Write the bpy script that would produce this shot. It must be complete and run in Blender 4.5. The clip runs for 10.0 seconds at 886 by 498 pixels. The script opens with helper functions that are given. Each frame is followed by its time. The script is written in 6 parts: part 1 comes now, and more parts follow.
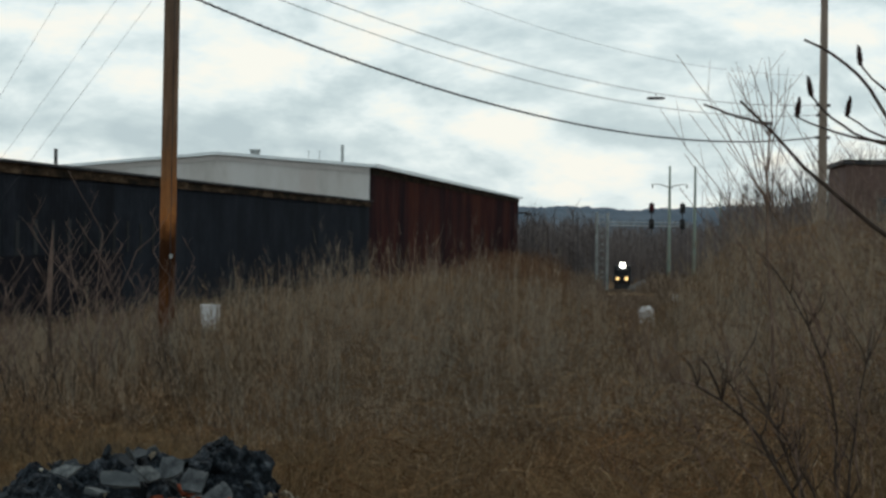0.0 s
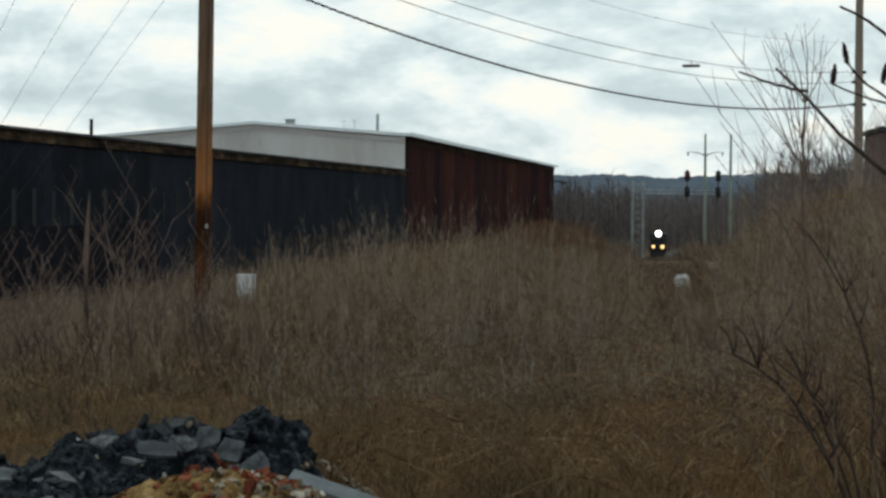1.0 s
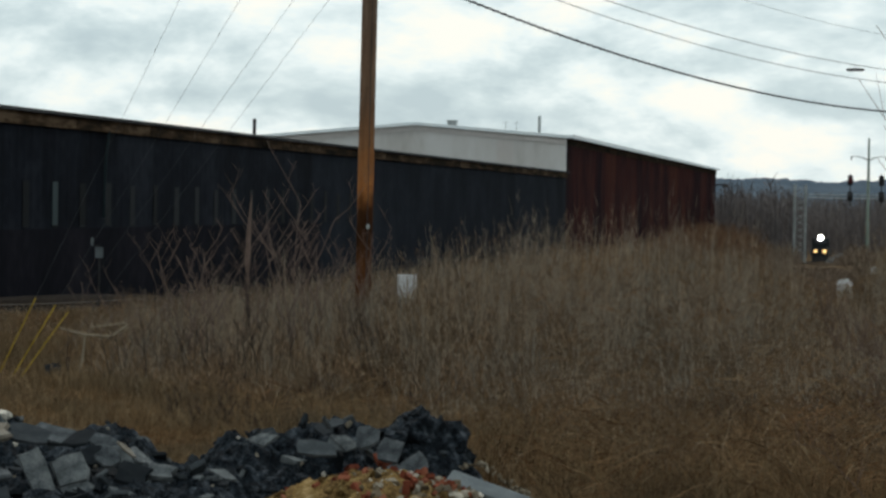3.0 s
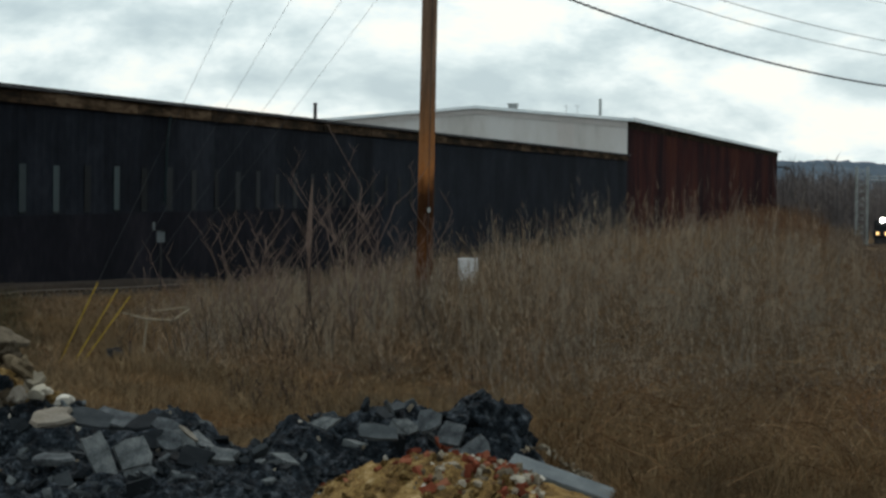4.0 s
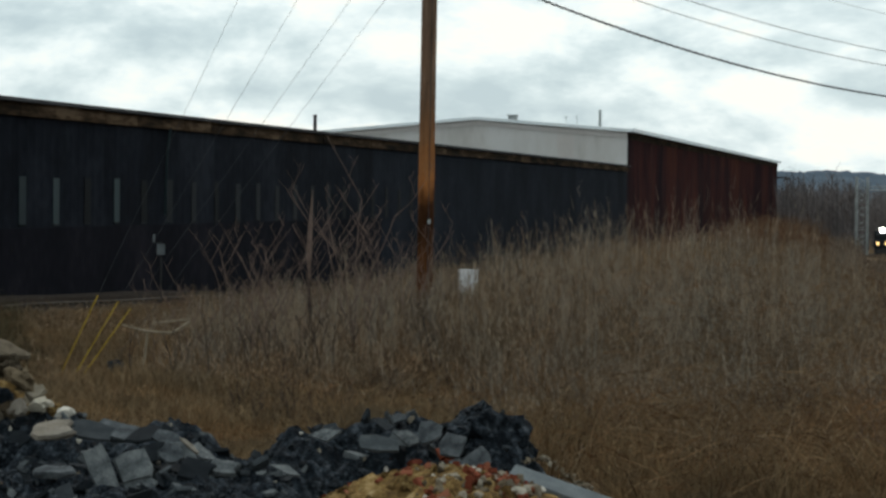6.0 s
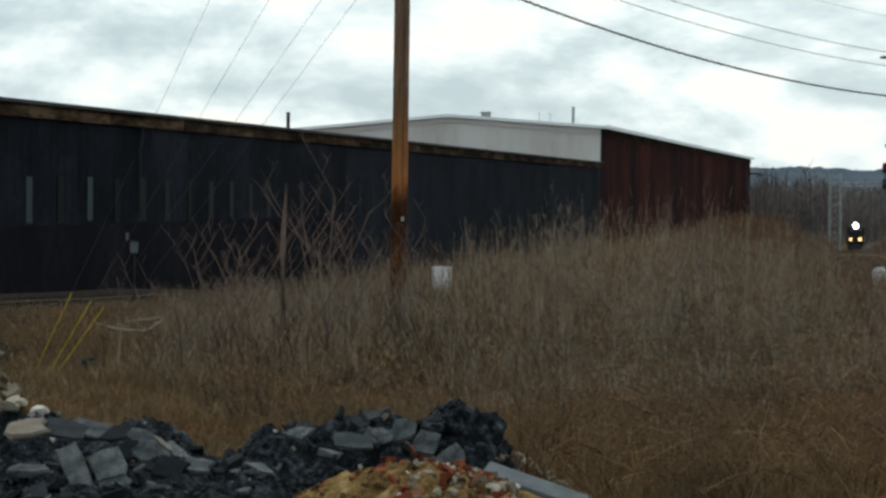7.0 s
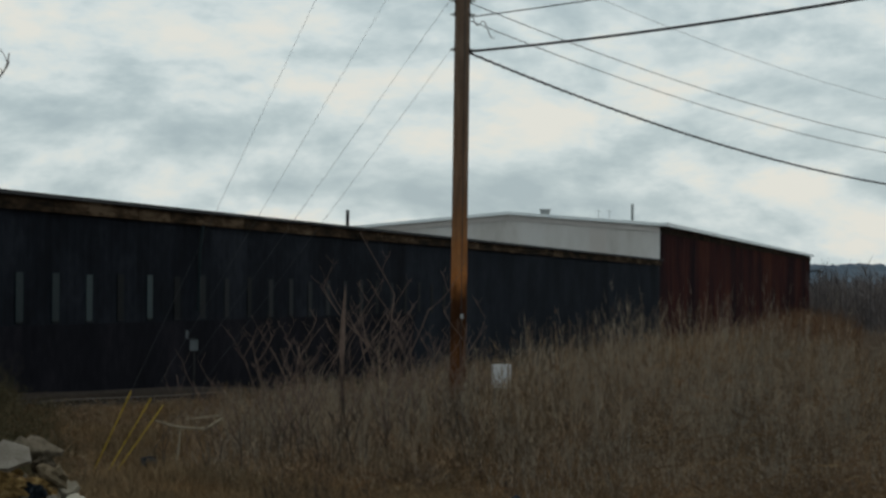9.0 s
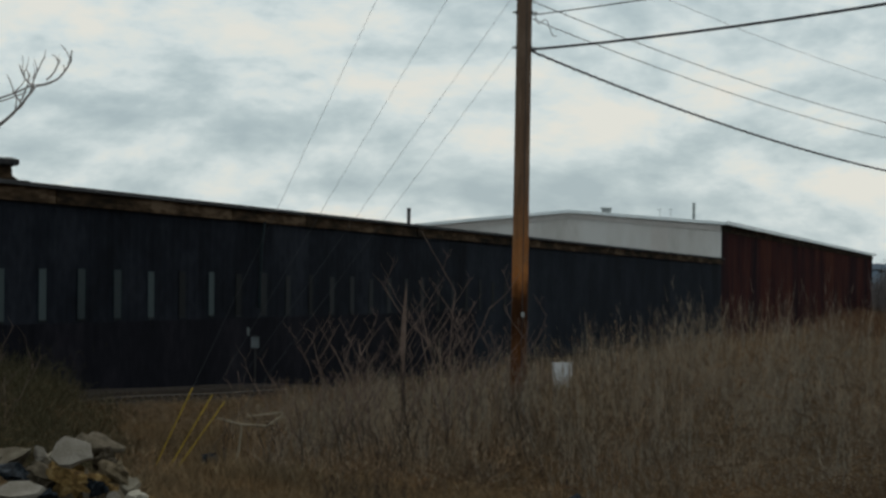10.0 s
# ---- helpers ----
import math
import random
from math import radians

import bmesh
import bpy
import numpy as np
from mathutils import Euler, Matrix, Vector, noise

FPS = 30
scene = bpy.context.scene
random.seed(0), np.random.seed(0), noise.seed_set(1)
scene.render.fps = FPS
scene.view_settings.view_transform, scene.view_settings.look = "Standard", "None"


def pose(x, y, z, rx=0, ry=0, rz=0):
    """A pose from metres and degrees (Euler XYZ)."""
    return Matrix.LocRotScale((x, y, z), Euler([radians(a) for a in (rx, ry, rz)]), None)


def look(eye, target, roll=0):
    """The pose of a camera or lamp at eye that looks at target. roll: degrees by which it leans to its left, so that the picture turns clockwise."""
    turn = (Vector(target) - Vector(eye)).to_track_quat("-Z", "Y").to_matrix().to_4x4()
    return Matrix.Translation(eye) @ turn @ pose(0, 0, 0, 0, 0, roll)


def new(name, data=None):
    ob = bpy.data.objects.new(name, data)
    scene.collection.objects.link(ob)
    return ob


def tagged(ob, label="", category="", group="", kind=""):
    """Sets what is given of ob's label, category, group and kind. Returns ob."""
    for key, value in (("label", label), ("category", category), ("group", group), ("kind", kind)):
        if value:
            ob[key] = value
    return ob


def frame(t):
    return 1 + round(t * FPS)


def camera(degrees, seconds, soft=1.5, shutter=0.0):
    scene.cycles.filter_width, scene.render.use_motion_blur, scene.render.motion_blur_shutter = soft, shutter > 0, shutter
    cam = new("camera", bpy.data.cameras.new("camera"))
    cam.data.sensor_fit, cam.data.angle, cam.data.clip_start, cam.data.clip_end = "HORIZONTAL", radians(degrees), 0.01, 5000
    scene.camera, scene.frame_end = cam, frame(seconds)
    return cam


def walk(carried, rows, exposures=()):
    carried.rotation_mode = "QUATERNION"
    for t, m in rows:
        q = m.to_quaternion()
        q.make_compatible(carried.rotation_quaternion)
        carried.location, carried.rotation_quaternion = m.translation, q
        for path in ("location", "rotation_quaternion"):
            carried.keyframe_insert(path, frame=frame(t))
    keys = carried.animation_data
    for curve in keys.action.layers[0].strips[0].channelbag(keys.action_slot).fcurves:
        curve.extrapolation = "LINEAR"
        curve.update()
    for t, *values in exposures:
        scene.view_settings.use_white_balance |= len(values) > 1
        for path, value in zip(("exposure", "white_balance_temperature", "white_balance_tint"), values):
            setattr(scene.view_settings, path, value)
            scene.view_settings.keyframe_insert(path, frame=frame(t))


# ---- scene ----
# ================= camera =================
cam = camera(16.0, 10.0, soft=2.8)
EYE = 3.2
# seconds, then the turn about x, y and z in degrees; the camera stands on one spot
TURNS = [
    (0.0, 89.739, -0.700, -4.987), (0.5, 89.081, -0.395, -4.486), (1.0, 89.165, -0.464, -4.342),
    (1.5, 89.152, -0.727, -3.834), (2.0, 89.261, -0.821, -3.531), (2.5, 89.307, -0.903, -1.540),
    (3.0, 89.161, -0.964, -1.414), (3.2, 89.025, -0.921, -1.209), (4.3, 88.838, -0.736, -0.074),
    (4.5, 89.022, -0.717, 0.005), (5.0, 89.008, -0.780, -0.084), (5.5, 89.449, -0.352, -0.036),
    (5.7, 89.212, -0.590, -0.139), (6.8, 88.950, -0.330, -0.740), (7.0, 89.004, -0.426, -0.789),
    (7.5, 90.618, -0.844, -0.908), (8.0, 90.395, -0.689, -0.531), (8.5, 90.969, -0.722, -0.120),
    (9.0, 90.770, -0.354, 0.288), (9.5, 90.865, -0.611, 0.964), (10.0, 90.725, -0.543, 1.397),
]
EXPOSURES = [(0.0, -0.07), (0.5, 0.0), (1.5, -0.02), (3.0, 0.0), (4.5, 0.06), (5.5, 0.05), (7.0, 0.10), (7.5, -0.05), (8.0, -0.27), (8.5, -0.36), (9.0, -0.41), (10.0, -0.41)]
walk(cam, [(t, pose(0, 0, EYE, a, b, c)) for t, a, b, c in TURNS], EXPOSURES)

# ================= light =================
world = bpy.data.worlds.new("overcast_sky")
scene.world = world
world.use_nodes = True
wt = world.node_tree
wt.nodes.clear()


def wnode(kind, **kw):
    n = wt.nodes.new(kind)
    for k, v in kw.items():
        n.inputs[k].default_value = v
    return n


SUN_EL, SUN_AZ = 48.0, 12.0  # degrees; azimuth to the right of straight ahead
w_out = wt.nodes.new("ShaderNodeOutputWorld")
w_co = wt.nodes.new("ShaderNodeTexCoord")
w_sky = wt.nodes.new("ShaderNodeTexSky")
w_sky.sky_type = "NISHITA"
w_sky.sun_disc = False
w_sky.sun_elevation = radians(SUN_EL)
w_sky.sun_rotation = radians(SUN_AZ)
w_bg = wnode("ShaderNodeBackground", Strength=0.1)
wt.links.new(w_sky.outputs[0], w_bg.inputs["Color"])
# heaped cloud: the density where one looks, less the density a little higher up, gives lit tops and grey bases
w_map = wt.nodes.new("ShaderNodeMapping")
w_map.inputs["Scale"].default_value = (12.5, 12.5, 29)
w_map.inputs["Location"].default_value = (3.1, 1.7, 0.4)
wt.links.new(w_co.outputs["Generated"], w_map.inputs["Vector"])
w_up = wt.nodes.new("ShaderNodeVectorMath")
w_up.operation = "ADD"
w_up.inputs[1].default_value = (0.05, 0, 0.30)
wt.links.new(w_map.outputs[0], w_up.inputs[0])
w_n1 = wnode("ShaderNodeTexNoise", Scale=1.0, Detail=8.0, Roughness=0.60, Distortion=0.15)
w_n2 = wnode("ShaderNodeTexNoise", Scale=1.0, Detail=6.0, Roughness=0.56, Distortion=0.15)
wt.links.new(w_map.outputs[0], w_n1.inputs["Vector"])
wt.links.new(w_up.outputs[0], w_n2.inputs["Vector"])
w_relief = wt.nodes.new("ShaderNodeMath")
w_relief.operation = "SUBTRACT"
wt.links.new(w_n1.outputs[0], w_relief.inputs[0])
wt.links.new(w_n2.outputs[0], w_relief.inputs[1])
w_sum = wt.nodes.new("ShaderNodeMath")
w_sum.operation = "MULTIPLY_ADD"
w_sum.inputs[1].default_value = 0.42
w_sum.inputs[2].default_value = 0.270
wt.links.new(w_n1.outputs[0], w_sum.inputs[0])
w_puff = wt.nodes.new("ShaderNodeMath")
w_puff.operation = "MULTIPLY_ADD"
w_puff.inputs[1].default_value = 1.2
wt.links.new(w_relief.outputs[0], w_puff.inputs[0])
wt.links.new(w_sum.outputs[0], w_puff.inputs[2])
w_ramp = wt.nodes.new("ShaderNodeValToRGB")
for pos, col in ((0.24, (0.465, 0.578, 0.62, 1)), (0.36, (0.560, 0.676, 0.706, 1)), (0.45, (0.672, 0.782, 0.802, 1)), (0.52, (0.78, 0.876, 0.882, 1)), (0.585, (0.862, 0.916, 0.880, 1)), (0.67, (0.938, 0.938, 0.862, 1))):
    e = w_ramp.color_ramp.elements.new(pos)
    e.color = col
w_ramp.color_ramp.elements.remove(w_ramp.color_ramp.elements[0])
w_ramp.color_ramp.elements.remove(w_ramp.color_ramp.elements[-1])
wt.links.new(w_puff.outputs[0], w_ramp.inputs[0])
w_cl = wnode("ShaderNodeBackground", Strength=1.07)
wt.links.new(w_ramp.outputs[0], w_cl.inputs["Color"])
w_mix = wnode("ShaderNodeMixShader", Fac=0.93)
wt.links.new(w_bg.outputs[0], w_mix.inputs[1])
wt.links.new(w_cl.outputs[0], w_mix.inputs[2])
wt.links.new(w_mix.outputs[0], w_out.inputs[0])

sun = new("sun", bpy.data.lights.new("sun", "SUN"))
sun.data.energy, sun.data.angle, sun.data.color = 1.1, radians(16), (1.0, 0.95, 0.87)
saz, sel = radians(SUN_AZ), radians(SUN_EL)
sun.matrix_world = look((100 * math.sin(saz) * math.cos(sel), 100 * math.cos(saz) * math.cos(sel), 100 * math.sin(sel)), (0, 0, 0))


# ================= materials =================
def material(name, stops, scale=3.0, fine=30.0, rough=0.85, metal=0.0, bump=0.3, dist=0.02, stretch=(1, 1, 1), source="noise", spec=0.04, island=0.0, emit=None, patches=None):
    """Two scales of noise through a colour ramp, with fine relief. source: noise, island or object picks the ramp's input."""
    m = bpy.data.materials.new(name)
    m.use_nodes = True
    nt = m.node_tree
    bsdf = nt.nodes["Principled BSDF"]
    co = nt.nodes.new("ShaderNodeTexCoord")
    mp = nt.nodes.new("ShaderNodeMapping")
    mp.inputs["Scale"].default_value = stretch
    nt.links.new(co.outputs["Object"], mp.inputs["Vector"])
    big = nt.nodes.new("ShaderNodeTexNoise")
    big.inputs["Scale"].default_value = scale
    big.inputs["Detail"].default_value = 5
    small = nt.nodes.new("ShaderNodeTexNoise")
    small.inputs["Scale"].default_value = fine
    small.inputs["Detail"].default_value = 4
    for n in (big, small):
        nt.links.new(mp.outputs[0], n.inputs["Vector"])
    add = nt.nodes.new("ShaderNodeMix")
    add.data_type = "FLOAT"
    add.inputs[0].default_value = 0.35
    nt.links.new(big.outputs[0], add.inputs[2])
    nt.links.new(small.outputs[0], add.inputs[3])
    value = add.outputs[0]
    if source != "noise":
        info = nt.nodes.new("ShaderNodeNewGeometry" if source == "island" else "ShaderNodeObjectInfo")
        pick = nt.nodes.new("ShaderNodeMix")
        pick.data_type = "FLOAT"
        pick.inputs[0].default_value = island or 0.7
        nt.links.new(value, pick.inputs[2])
        nt.links.new(info.outputs["Random Per Island" if source == "island" else "Random"], pick.inputs[3])
        value = pick.outputs[0]
    ramp = nt.nodes.new("ShaderNodeValToRGB")
    el = ramp.color_ramp.elements
    el[0].position, el[0].color = stops[0][0], (*stops[0][1], 1)
    el[1].position, el[1].color = stops[-1][0], (*stops[-1][1], 1)
    for p, c in stops[1:-1]:
        el.new(p).color = (*c, 1)
    nt.links.new(value, ramp.inputs[0])
    colour = ramp.outputs[0]
    if patches:  # broad drifts of another hue, some metres across
        drift = nt.nodes.new("ShaderNodeTexNoise")
        drift.inputs["Scale"].default_value = patches[0]
        drift.inputs["Detail"].default_value = 4
        drift.inputs["Roughness"].default_value = 0.72
        nt.links.new(co.outputs["Object"], drift.inputs["Vector"])
        hue = nt.nodes.new("ShaderNodeValToRGB")
        he = hue.color_ramp.elements
        he[0].position, he[0].color = 0.36, (*patches[1], 1)
        he[1].position, he[1].color = 0.64, (*patches[3], 1)
        he.new(0.5).color = (*patches[2], 1)
        mul = nt.nodes.new("ShaderNodeMix")
        mul.data_type, mul.blend_type = "RGBA", "MULTIPLY"
        mul.inputs[0].default_value = 1.0
        nt.links.new(drift.outputs[0], hue.inputs[0])
        nt.links.new(colour, mul.inputs[6])
        nt.links.new(hue.outputs[0], mul.inputs[7])
        colour = mul.outputs[2]
    nt.links.new(colour, bsdf.inputs["Base Color"])
    bsdf.inputs["Roughness"].default_value = rough
    bsdf.inputs["Metallic"].default_value = metal
    bsdf.inputs["Specular IOR Level"].default_value = spec
    if bump:
        bp = nt.nodes.new("ShaderNodeBump")
        bp.inputs["Strength"].default_value = bump
        bp.inputs["Distance"].default_value = dist
        nt.links.new(small.outputs[0], bp.inputs["Height"])
        nt.links.new(bp.outputs[0], bsdf.inputs["Normal"])
    if emit:
        bsdf.inputs["Emission Color"].default_value = (*emit[0], 1)
        bsdf.inputs["Emission Strength"].default_value = emit[1]
    return m


M_SOIL = material("dry_soil", [(0.3, (0.0396, 0.0242, 0.0123)), (0.5, (0.0748, 0.0462, 0.022)), (0.7, (0.114, 0.0748, 0.0374))], 0.35, 6, 0.95, bump=0.6, dist=0.05)
M_BALLAST = material("dark_cinder_ballast", [(0.3, (0.00378, 0.00357, 0.00336)), (0.7, (0.0126, 0.0118, 0.0101))], 2.0, 18, 0.95, bump=0.8, dist=0.05, spec=0.02)
M_GRAVEL = material("dull_gravel", [(0.3, (0.052, 0.05, 0.048)), (0.7, (0.132, 0.126, 0.12))], 2.0, 18, 0.95, bump=0.8, dist=0.05)
M_GRASS = material("straw_grass", [(0.12, (0.034, 0.021, 0.0115)), (0.42, (0.128, 0.088, 0.051)), (0.62, (0.195, 0.140, 0.084)), (0.9, (0.33, 0.255, 0.165))], 0.8, 3, 0.9, bump=0, source="island", island=0.40, spec=0.02, patches=(0.45, (0.62, 0.66, 0.70), (0.98, 0.98, 0.94), (1.18, 1.02, 0.84)))
M_WEED = material("dead_weed_stems", [(0.12, (0.0195, 0.0124, 0.00822)), (0.42, (0.114, 0.0756, 0.0469)), (0.65, (0.233, 0.169, 0.115)), (0.92, (0.498, 0.418, 0.323))], 0.9, 4, 0.9, bump=0, source="island", island=0.62, spec=0.02, patches=(0.5, (0.60, 0.66, 0.72), (0.98, 0.99, 0.96), (1.22, 1.04, 0.87)))
M_PLUME = material("pale_plumes", [(0.12, (0.07, 0.054, 0.042)), (0.45, (0.19, 0.153, 0.120)), (0.65, (0.30, 0.25, 0.20)), (0.92, (0.50, 0.44, 0.37))], 0.8, 5, 0.9, bump=0, source="island", island=0.55, spec=0.02, patches=(0.4, (0.78, 0.84, 0.86), (0.95, 0.95, 0.92), (1.12, 1.0, 0.86)))
M_RUSTGRASS = material("rust_brown_grass", [(0.12, (0.0369, 0.0213, 0.0116)), (0.42, (0.111, 0.0734, 0.0397)), (0.65, (0.176, 0.125, 0.0704)), (0.92, (0.295, 0.243, 0.147))], 0.9, 4, 0.9, bump=0, source="island", island=0.5, spec=0.02, patches=(0.8, (0.66, 0.68, 0.70), (1.0, 0.97, 0.92), (1.3, 1.0, 0.8)))
M_OLIVE = material("olive_brush", [(0.12, (0.0094, 0.00846, 0.0047)), (0.42, (0.0385, 0.0338, 0.0188)), (0.65, (0.0808, 0.0705, 0.0404)), (0.92, (0.188, 0.162, 0.102))], 0.9, 4, 0.9, bump=0, source="island", island=0.6, spec=0.02)
M_SUMAC = material("dark_sumac_bark", [(0.3, (0.0622, 0.0431, 0.0365)), (0.5, (0.137, 0.0978, 0.0812)), (0.7, (0.241, 0.178, 0.148))], 4, 40, 0.85, bump=0.4, dist=0.004)
M_TANGLE = material("fallen_straw", [(0.2, (0.0504, 0.0287, 0.0151)), (0.45, (0.137, 0.0862, 0.0488)), (0.65, (0.21, 0.144, 0.0871)), (0.85, (0.336, 0.26, 0.174))], 0.6, 4, 0.9, bump=0, source="island", island=0.45, spec=0.02, patches=(0.45, (0.60, 0.64, 0.68), (1.0, 0.98, 0.93), (1.24, 1.00, 0.80)))
M_RUSSET = material("russet_scrub", [(0.2, (0.045, 0.025, 0.016)), (0.5, (0.112, 0.064, 0.038)), (0.8, (0.20, 0.125, 0.075))], 0.08, 1, 0.95, bump=0, source="island", island=0.55, spec=0.02)
# woods tones lightened and greyed towards blue to carry distance haze
M_WOODSHAZE = material("bare_woods", [(0.2, (0.0598, 0.056, 0.0588)), (0.5, (0.121, 0.106, 0.104)), (0.8, (0.201, 0.17, 0.158))], 0.03, 0.4, 0.95, bump=0, source="island", island=0.4, spec=0.02)
M_SCRUB = material("far_scrub", [(0.2, (0.065, 0.049, 0.039)), (0.5, (0.140, 0.104, 0.077)), (0.8, (0.235, 0.18, 0.135))], 0.05, 1, 0.95, bump=0, source="island", island=0.5, spec=0.02)
M_BARK = material("sumac_bark", [(0.3, (0.063, 0.042, 0.0336)), (0.5, (0.14, 0.098, 0.077)), (0.7, (0.266, 0.196, 0.154))], 4, 40, 0.85, bump=0.4, dist=0.004)
M_TREEBARK = material("grey_tree_bark", [(0.3, (0.10, 0.09, 0.085)), (0.5, (0.20, 0.18, 0.17)), (0.7, (0.33, 0.30, 0.285))], 9, 40, 0.85, bump=0.4, dist=0.004)
M_BARKDARK = material("wet_dark_bark", [(0.3, (0.024, 0.018, 0.015)), (0.5, (0.046, 0.035, 0.029)), (0.7, (0.085, 0.065, 0.053))], 4, 40, 0.8, bump=0.4, dist=0.004)
M_CONE = material("sumac_seed_head", [(0.3, (0.022, 0.012, 0.011)), (0.7, (0.06, 0.030, 0.024))], 20, 120, 0.95, bump=0.9, dist=0.01)
M_POLE = material("weathered_creosote_pole", [(0.32, (0.105, 0.056, 0.028)), (0.46, (0.165, 0.088, 0.043)), (0.56, (0.215, 0.118, 0.058)), (0.7, (0.28, 0.168, 0.092))], 1.6, 22, 0.85, bump=0.4, dist=0.006, stretch=(5, 5, 0.6))
M_POLEGREY = material("grey_weathered_pole", [(0.3, (0.13, 0.105, 0.085)), (0.7, (0.30, 0.25, 0.21))], 1.1, 22, 0.9, bump=0.5, dist=0.006, stretch=(6, 6, 0.55))
M_CABLE = material("black_cable", [(0.3, (0.02, 0.02, 0.022)), (0.7, (0.06, 0.06, 0.065))], 3, 30, 0.6, bump=0)
M_WIRE = material("grey_wire", [(0.3, (0.028, 0.030, 0.033)), (0.7, (0.055, 0.059, 0.062))], 3, 30, 0.6, bump=0)
M_YELLOW = material("yellow_plastic_guard", [(0.3, (0.189, 0.12, 0.0132)), (0.7, (0.344, 0.23, 0.033))], 3, 30, 0.6, bump=0.1)
M_STEEL = material("galvanised_steel", [(0.3, (0.216, 0.236, 0.236)), (0.7, (0.378, 0.405, 0.398))], 2, 20, 0.5, 0.2, bump=0.1)
M_STEELGREEN = material("pale_green_pole_steel", [(0.3, (0.163, 0.213, 0.181)), (0.7, (0.263, 0.312, 0.275))], 0.5, 20, 0.6, bump=0.1)
M_DARKMETAL = material("dark_metal", [(0.3, (0.015, 0.015, 0.017)), (0.7, (0.05, 0.048, 0.048))], 3, 30, 0.6, 0.2, bump=0.2)
M_WALLBLACK = material("black_tarred_sheet", [(0.38, (0.00304, 0.004, 0.00648)), (0.5, (0.00685, 0.00875, 0.0134)), (0.64, (0.0152, 0.0179, 0.0247))], 0.45, 3.4, 0.8, bump=0.3, stretch=(1, 0.5, 0.6), spec=0.02, source="object", island=0.10)
M_WALLHAZE = material("haze_blue_tarred_sheet", [(0.38, (0.00426, 0.00581, 0.00966)), (0.5, (0.00782, 0.0104, 0.0164)), (0.64, (0.0148, 0.0184, 0.0254))], 0.45, 3.4, 0.8, bump=0.3, stretch=(1, 0.5, 0.6), spec=0.02, source="object", island=0.10)
M_PLINTH = material("brown_black_brick_base", [(0.34, (0.00309, 0.0034, 0.00526)), (0.5, (0.00703, 0.00715, 0.0105)), (0.68, (0.0176, 0.016, 0.021))], 0.35, 3.5, 0.9, bump=0.3, stretch=(1, 0.6, 0.5), spec=0.02)
M_FASCIA = material("rusted_fascia", [(0.36, (0.007, 0.006, 0.005)), (0.47, (0.024, 0.016, 0.010)), (0.56, (0.058, 0.037, 0.022)), (0.66, (0.125, 0.088, 0.058))], 0.9, 4.0, 0.9, bump=0.4, stretch=(1, 0.3, 2.2), spec=0.02, source="object", island=0.12)
M_RUST = material("rust_red_sheet", [(0.32, (0.00823, 0.0056, 0.00884)), (0.45, (0.0181, 0.00794, 0.00957)), (0.54, (0.0373, 0.0114, 0.0102)), (0.68, (0.0724, 0.0244, 0.0146))], 0.32, 1.6, 0.9, bump=0.2, stretch=(1, 0.30, 0.16), spec=0.02, source="object", island=0.10)
M_WHITESHEET = material("dull_white_sheet", [(0.34, (0.423, 0.404, 0.379)), (0.48, (0.508, 0.493, 0.472)), (0.62, (0.558, 0.549, 0.536))], 0.25, 1.5, 0.7, bump=0.1, stretch=(1, 1, 0.35))
# grey of the stained gable sheet, also of the painted eaves shade
M_PATCHSHADE = material("stained_and_shaded_grey", [(0.3, (0.47, 0.44, 0.415)), (0.6, (0.55, 0.52, 0.50)), (0.75, (0.60, 0.575, 0.555))], 0.6, 3, 0.7, bump=0.1, stretch=(1, 1, 0.3))
M_WHITETRIM = material("white_metal_trim", [(0.3, (0.675, 0.729, 0.756)), (0.7, (0.837, 0.878, 0.891))], 0.5, 5, 0.5, bump=0)
M_ROOF = material("grey_metal_roof", [(0.3, (0.32, 0.34, 0.36)), (0.7, (0.50, 0.52, 0.54))], 0.3, 3, 0.6, bump=0.1)
M_ROOFDARK = material("tar_roof", [(0.3, (0.03, 0.03, 0.032)), (0.7, (0.07, 0.07, 0.072))], 0.3, 3, 0.9, bump=0.2)
M_STRIP = material("grimy_window_strip", [(0.3, (0.010, 0.017, 0.020)), (0.7, (0.036, 0.052, 0.056))], 0.6, 4, 0.6, bump=0.1, source="object", island=0.6)
M_STRIPDIM = material("painted_out_window", [(0.3, (0.00396, 0.00495, 0.00594)), (0.7, (0.0158, 0.0185, 0.0205))], 0.6, 4, 0.7, bump=0.1, source="object", island=0.6)
M_BRICKWALL = material("brown_brick", [(0.3, (0.0776, 0.0537, 0.0485)), (0.7, (0.172, 0.12, 0.106))], 0.3, 5, 0.9, bump=0.3)
M_ASPHALT = material("broken_asphalt", [(0.40, (0.005, 0.00625, 0.00811)), (0.5, (0.0124, 0.0167, 0.0214)), (0.60, (0.0396, 0.0479, 0.0577)), (0.74, (0.146, 0.167, 0.182))], 7, 30, 0.8, bump=0.7, dist=0.04, spec=0.05)
M_SLAB = material("worn_asphalt_slab", [(0.2, (0.0081, 0.0101, 0.0121)), (0.5, (0.0243, 0.0284, 0.0324)), (0.72, (0.0607, 0.0688, 0.0743)), (0.9, (0.162, 0.176, 0.176))], 6, 60, 0.85, bump=0.6, dist=0.008, source="object", island=0.6, spec=0.05)
M_SLABMID = material("grey_worn_asphalt", [(0.34, (0.023, 0.0266, 0.0302)), (0.5, (0.0605, 0.0677, 0.0734)), (0.66, (0.118, 0.128, 0.134))], 7, 50, 0.85, bump=0.6, dist=0.008, spec=0.05)
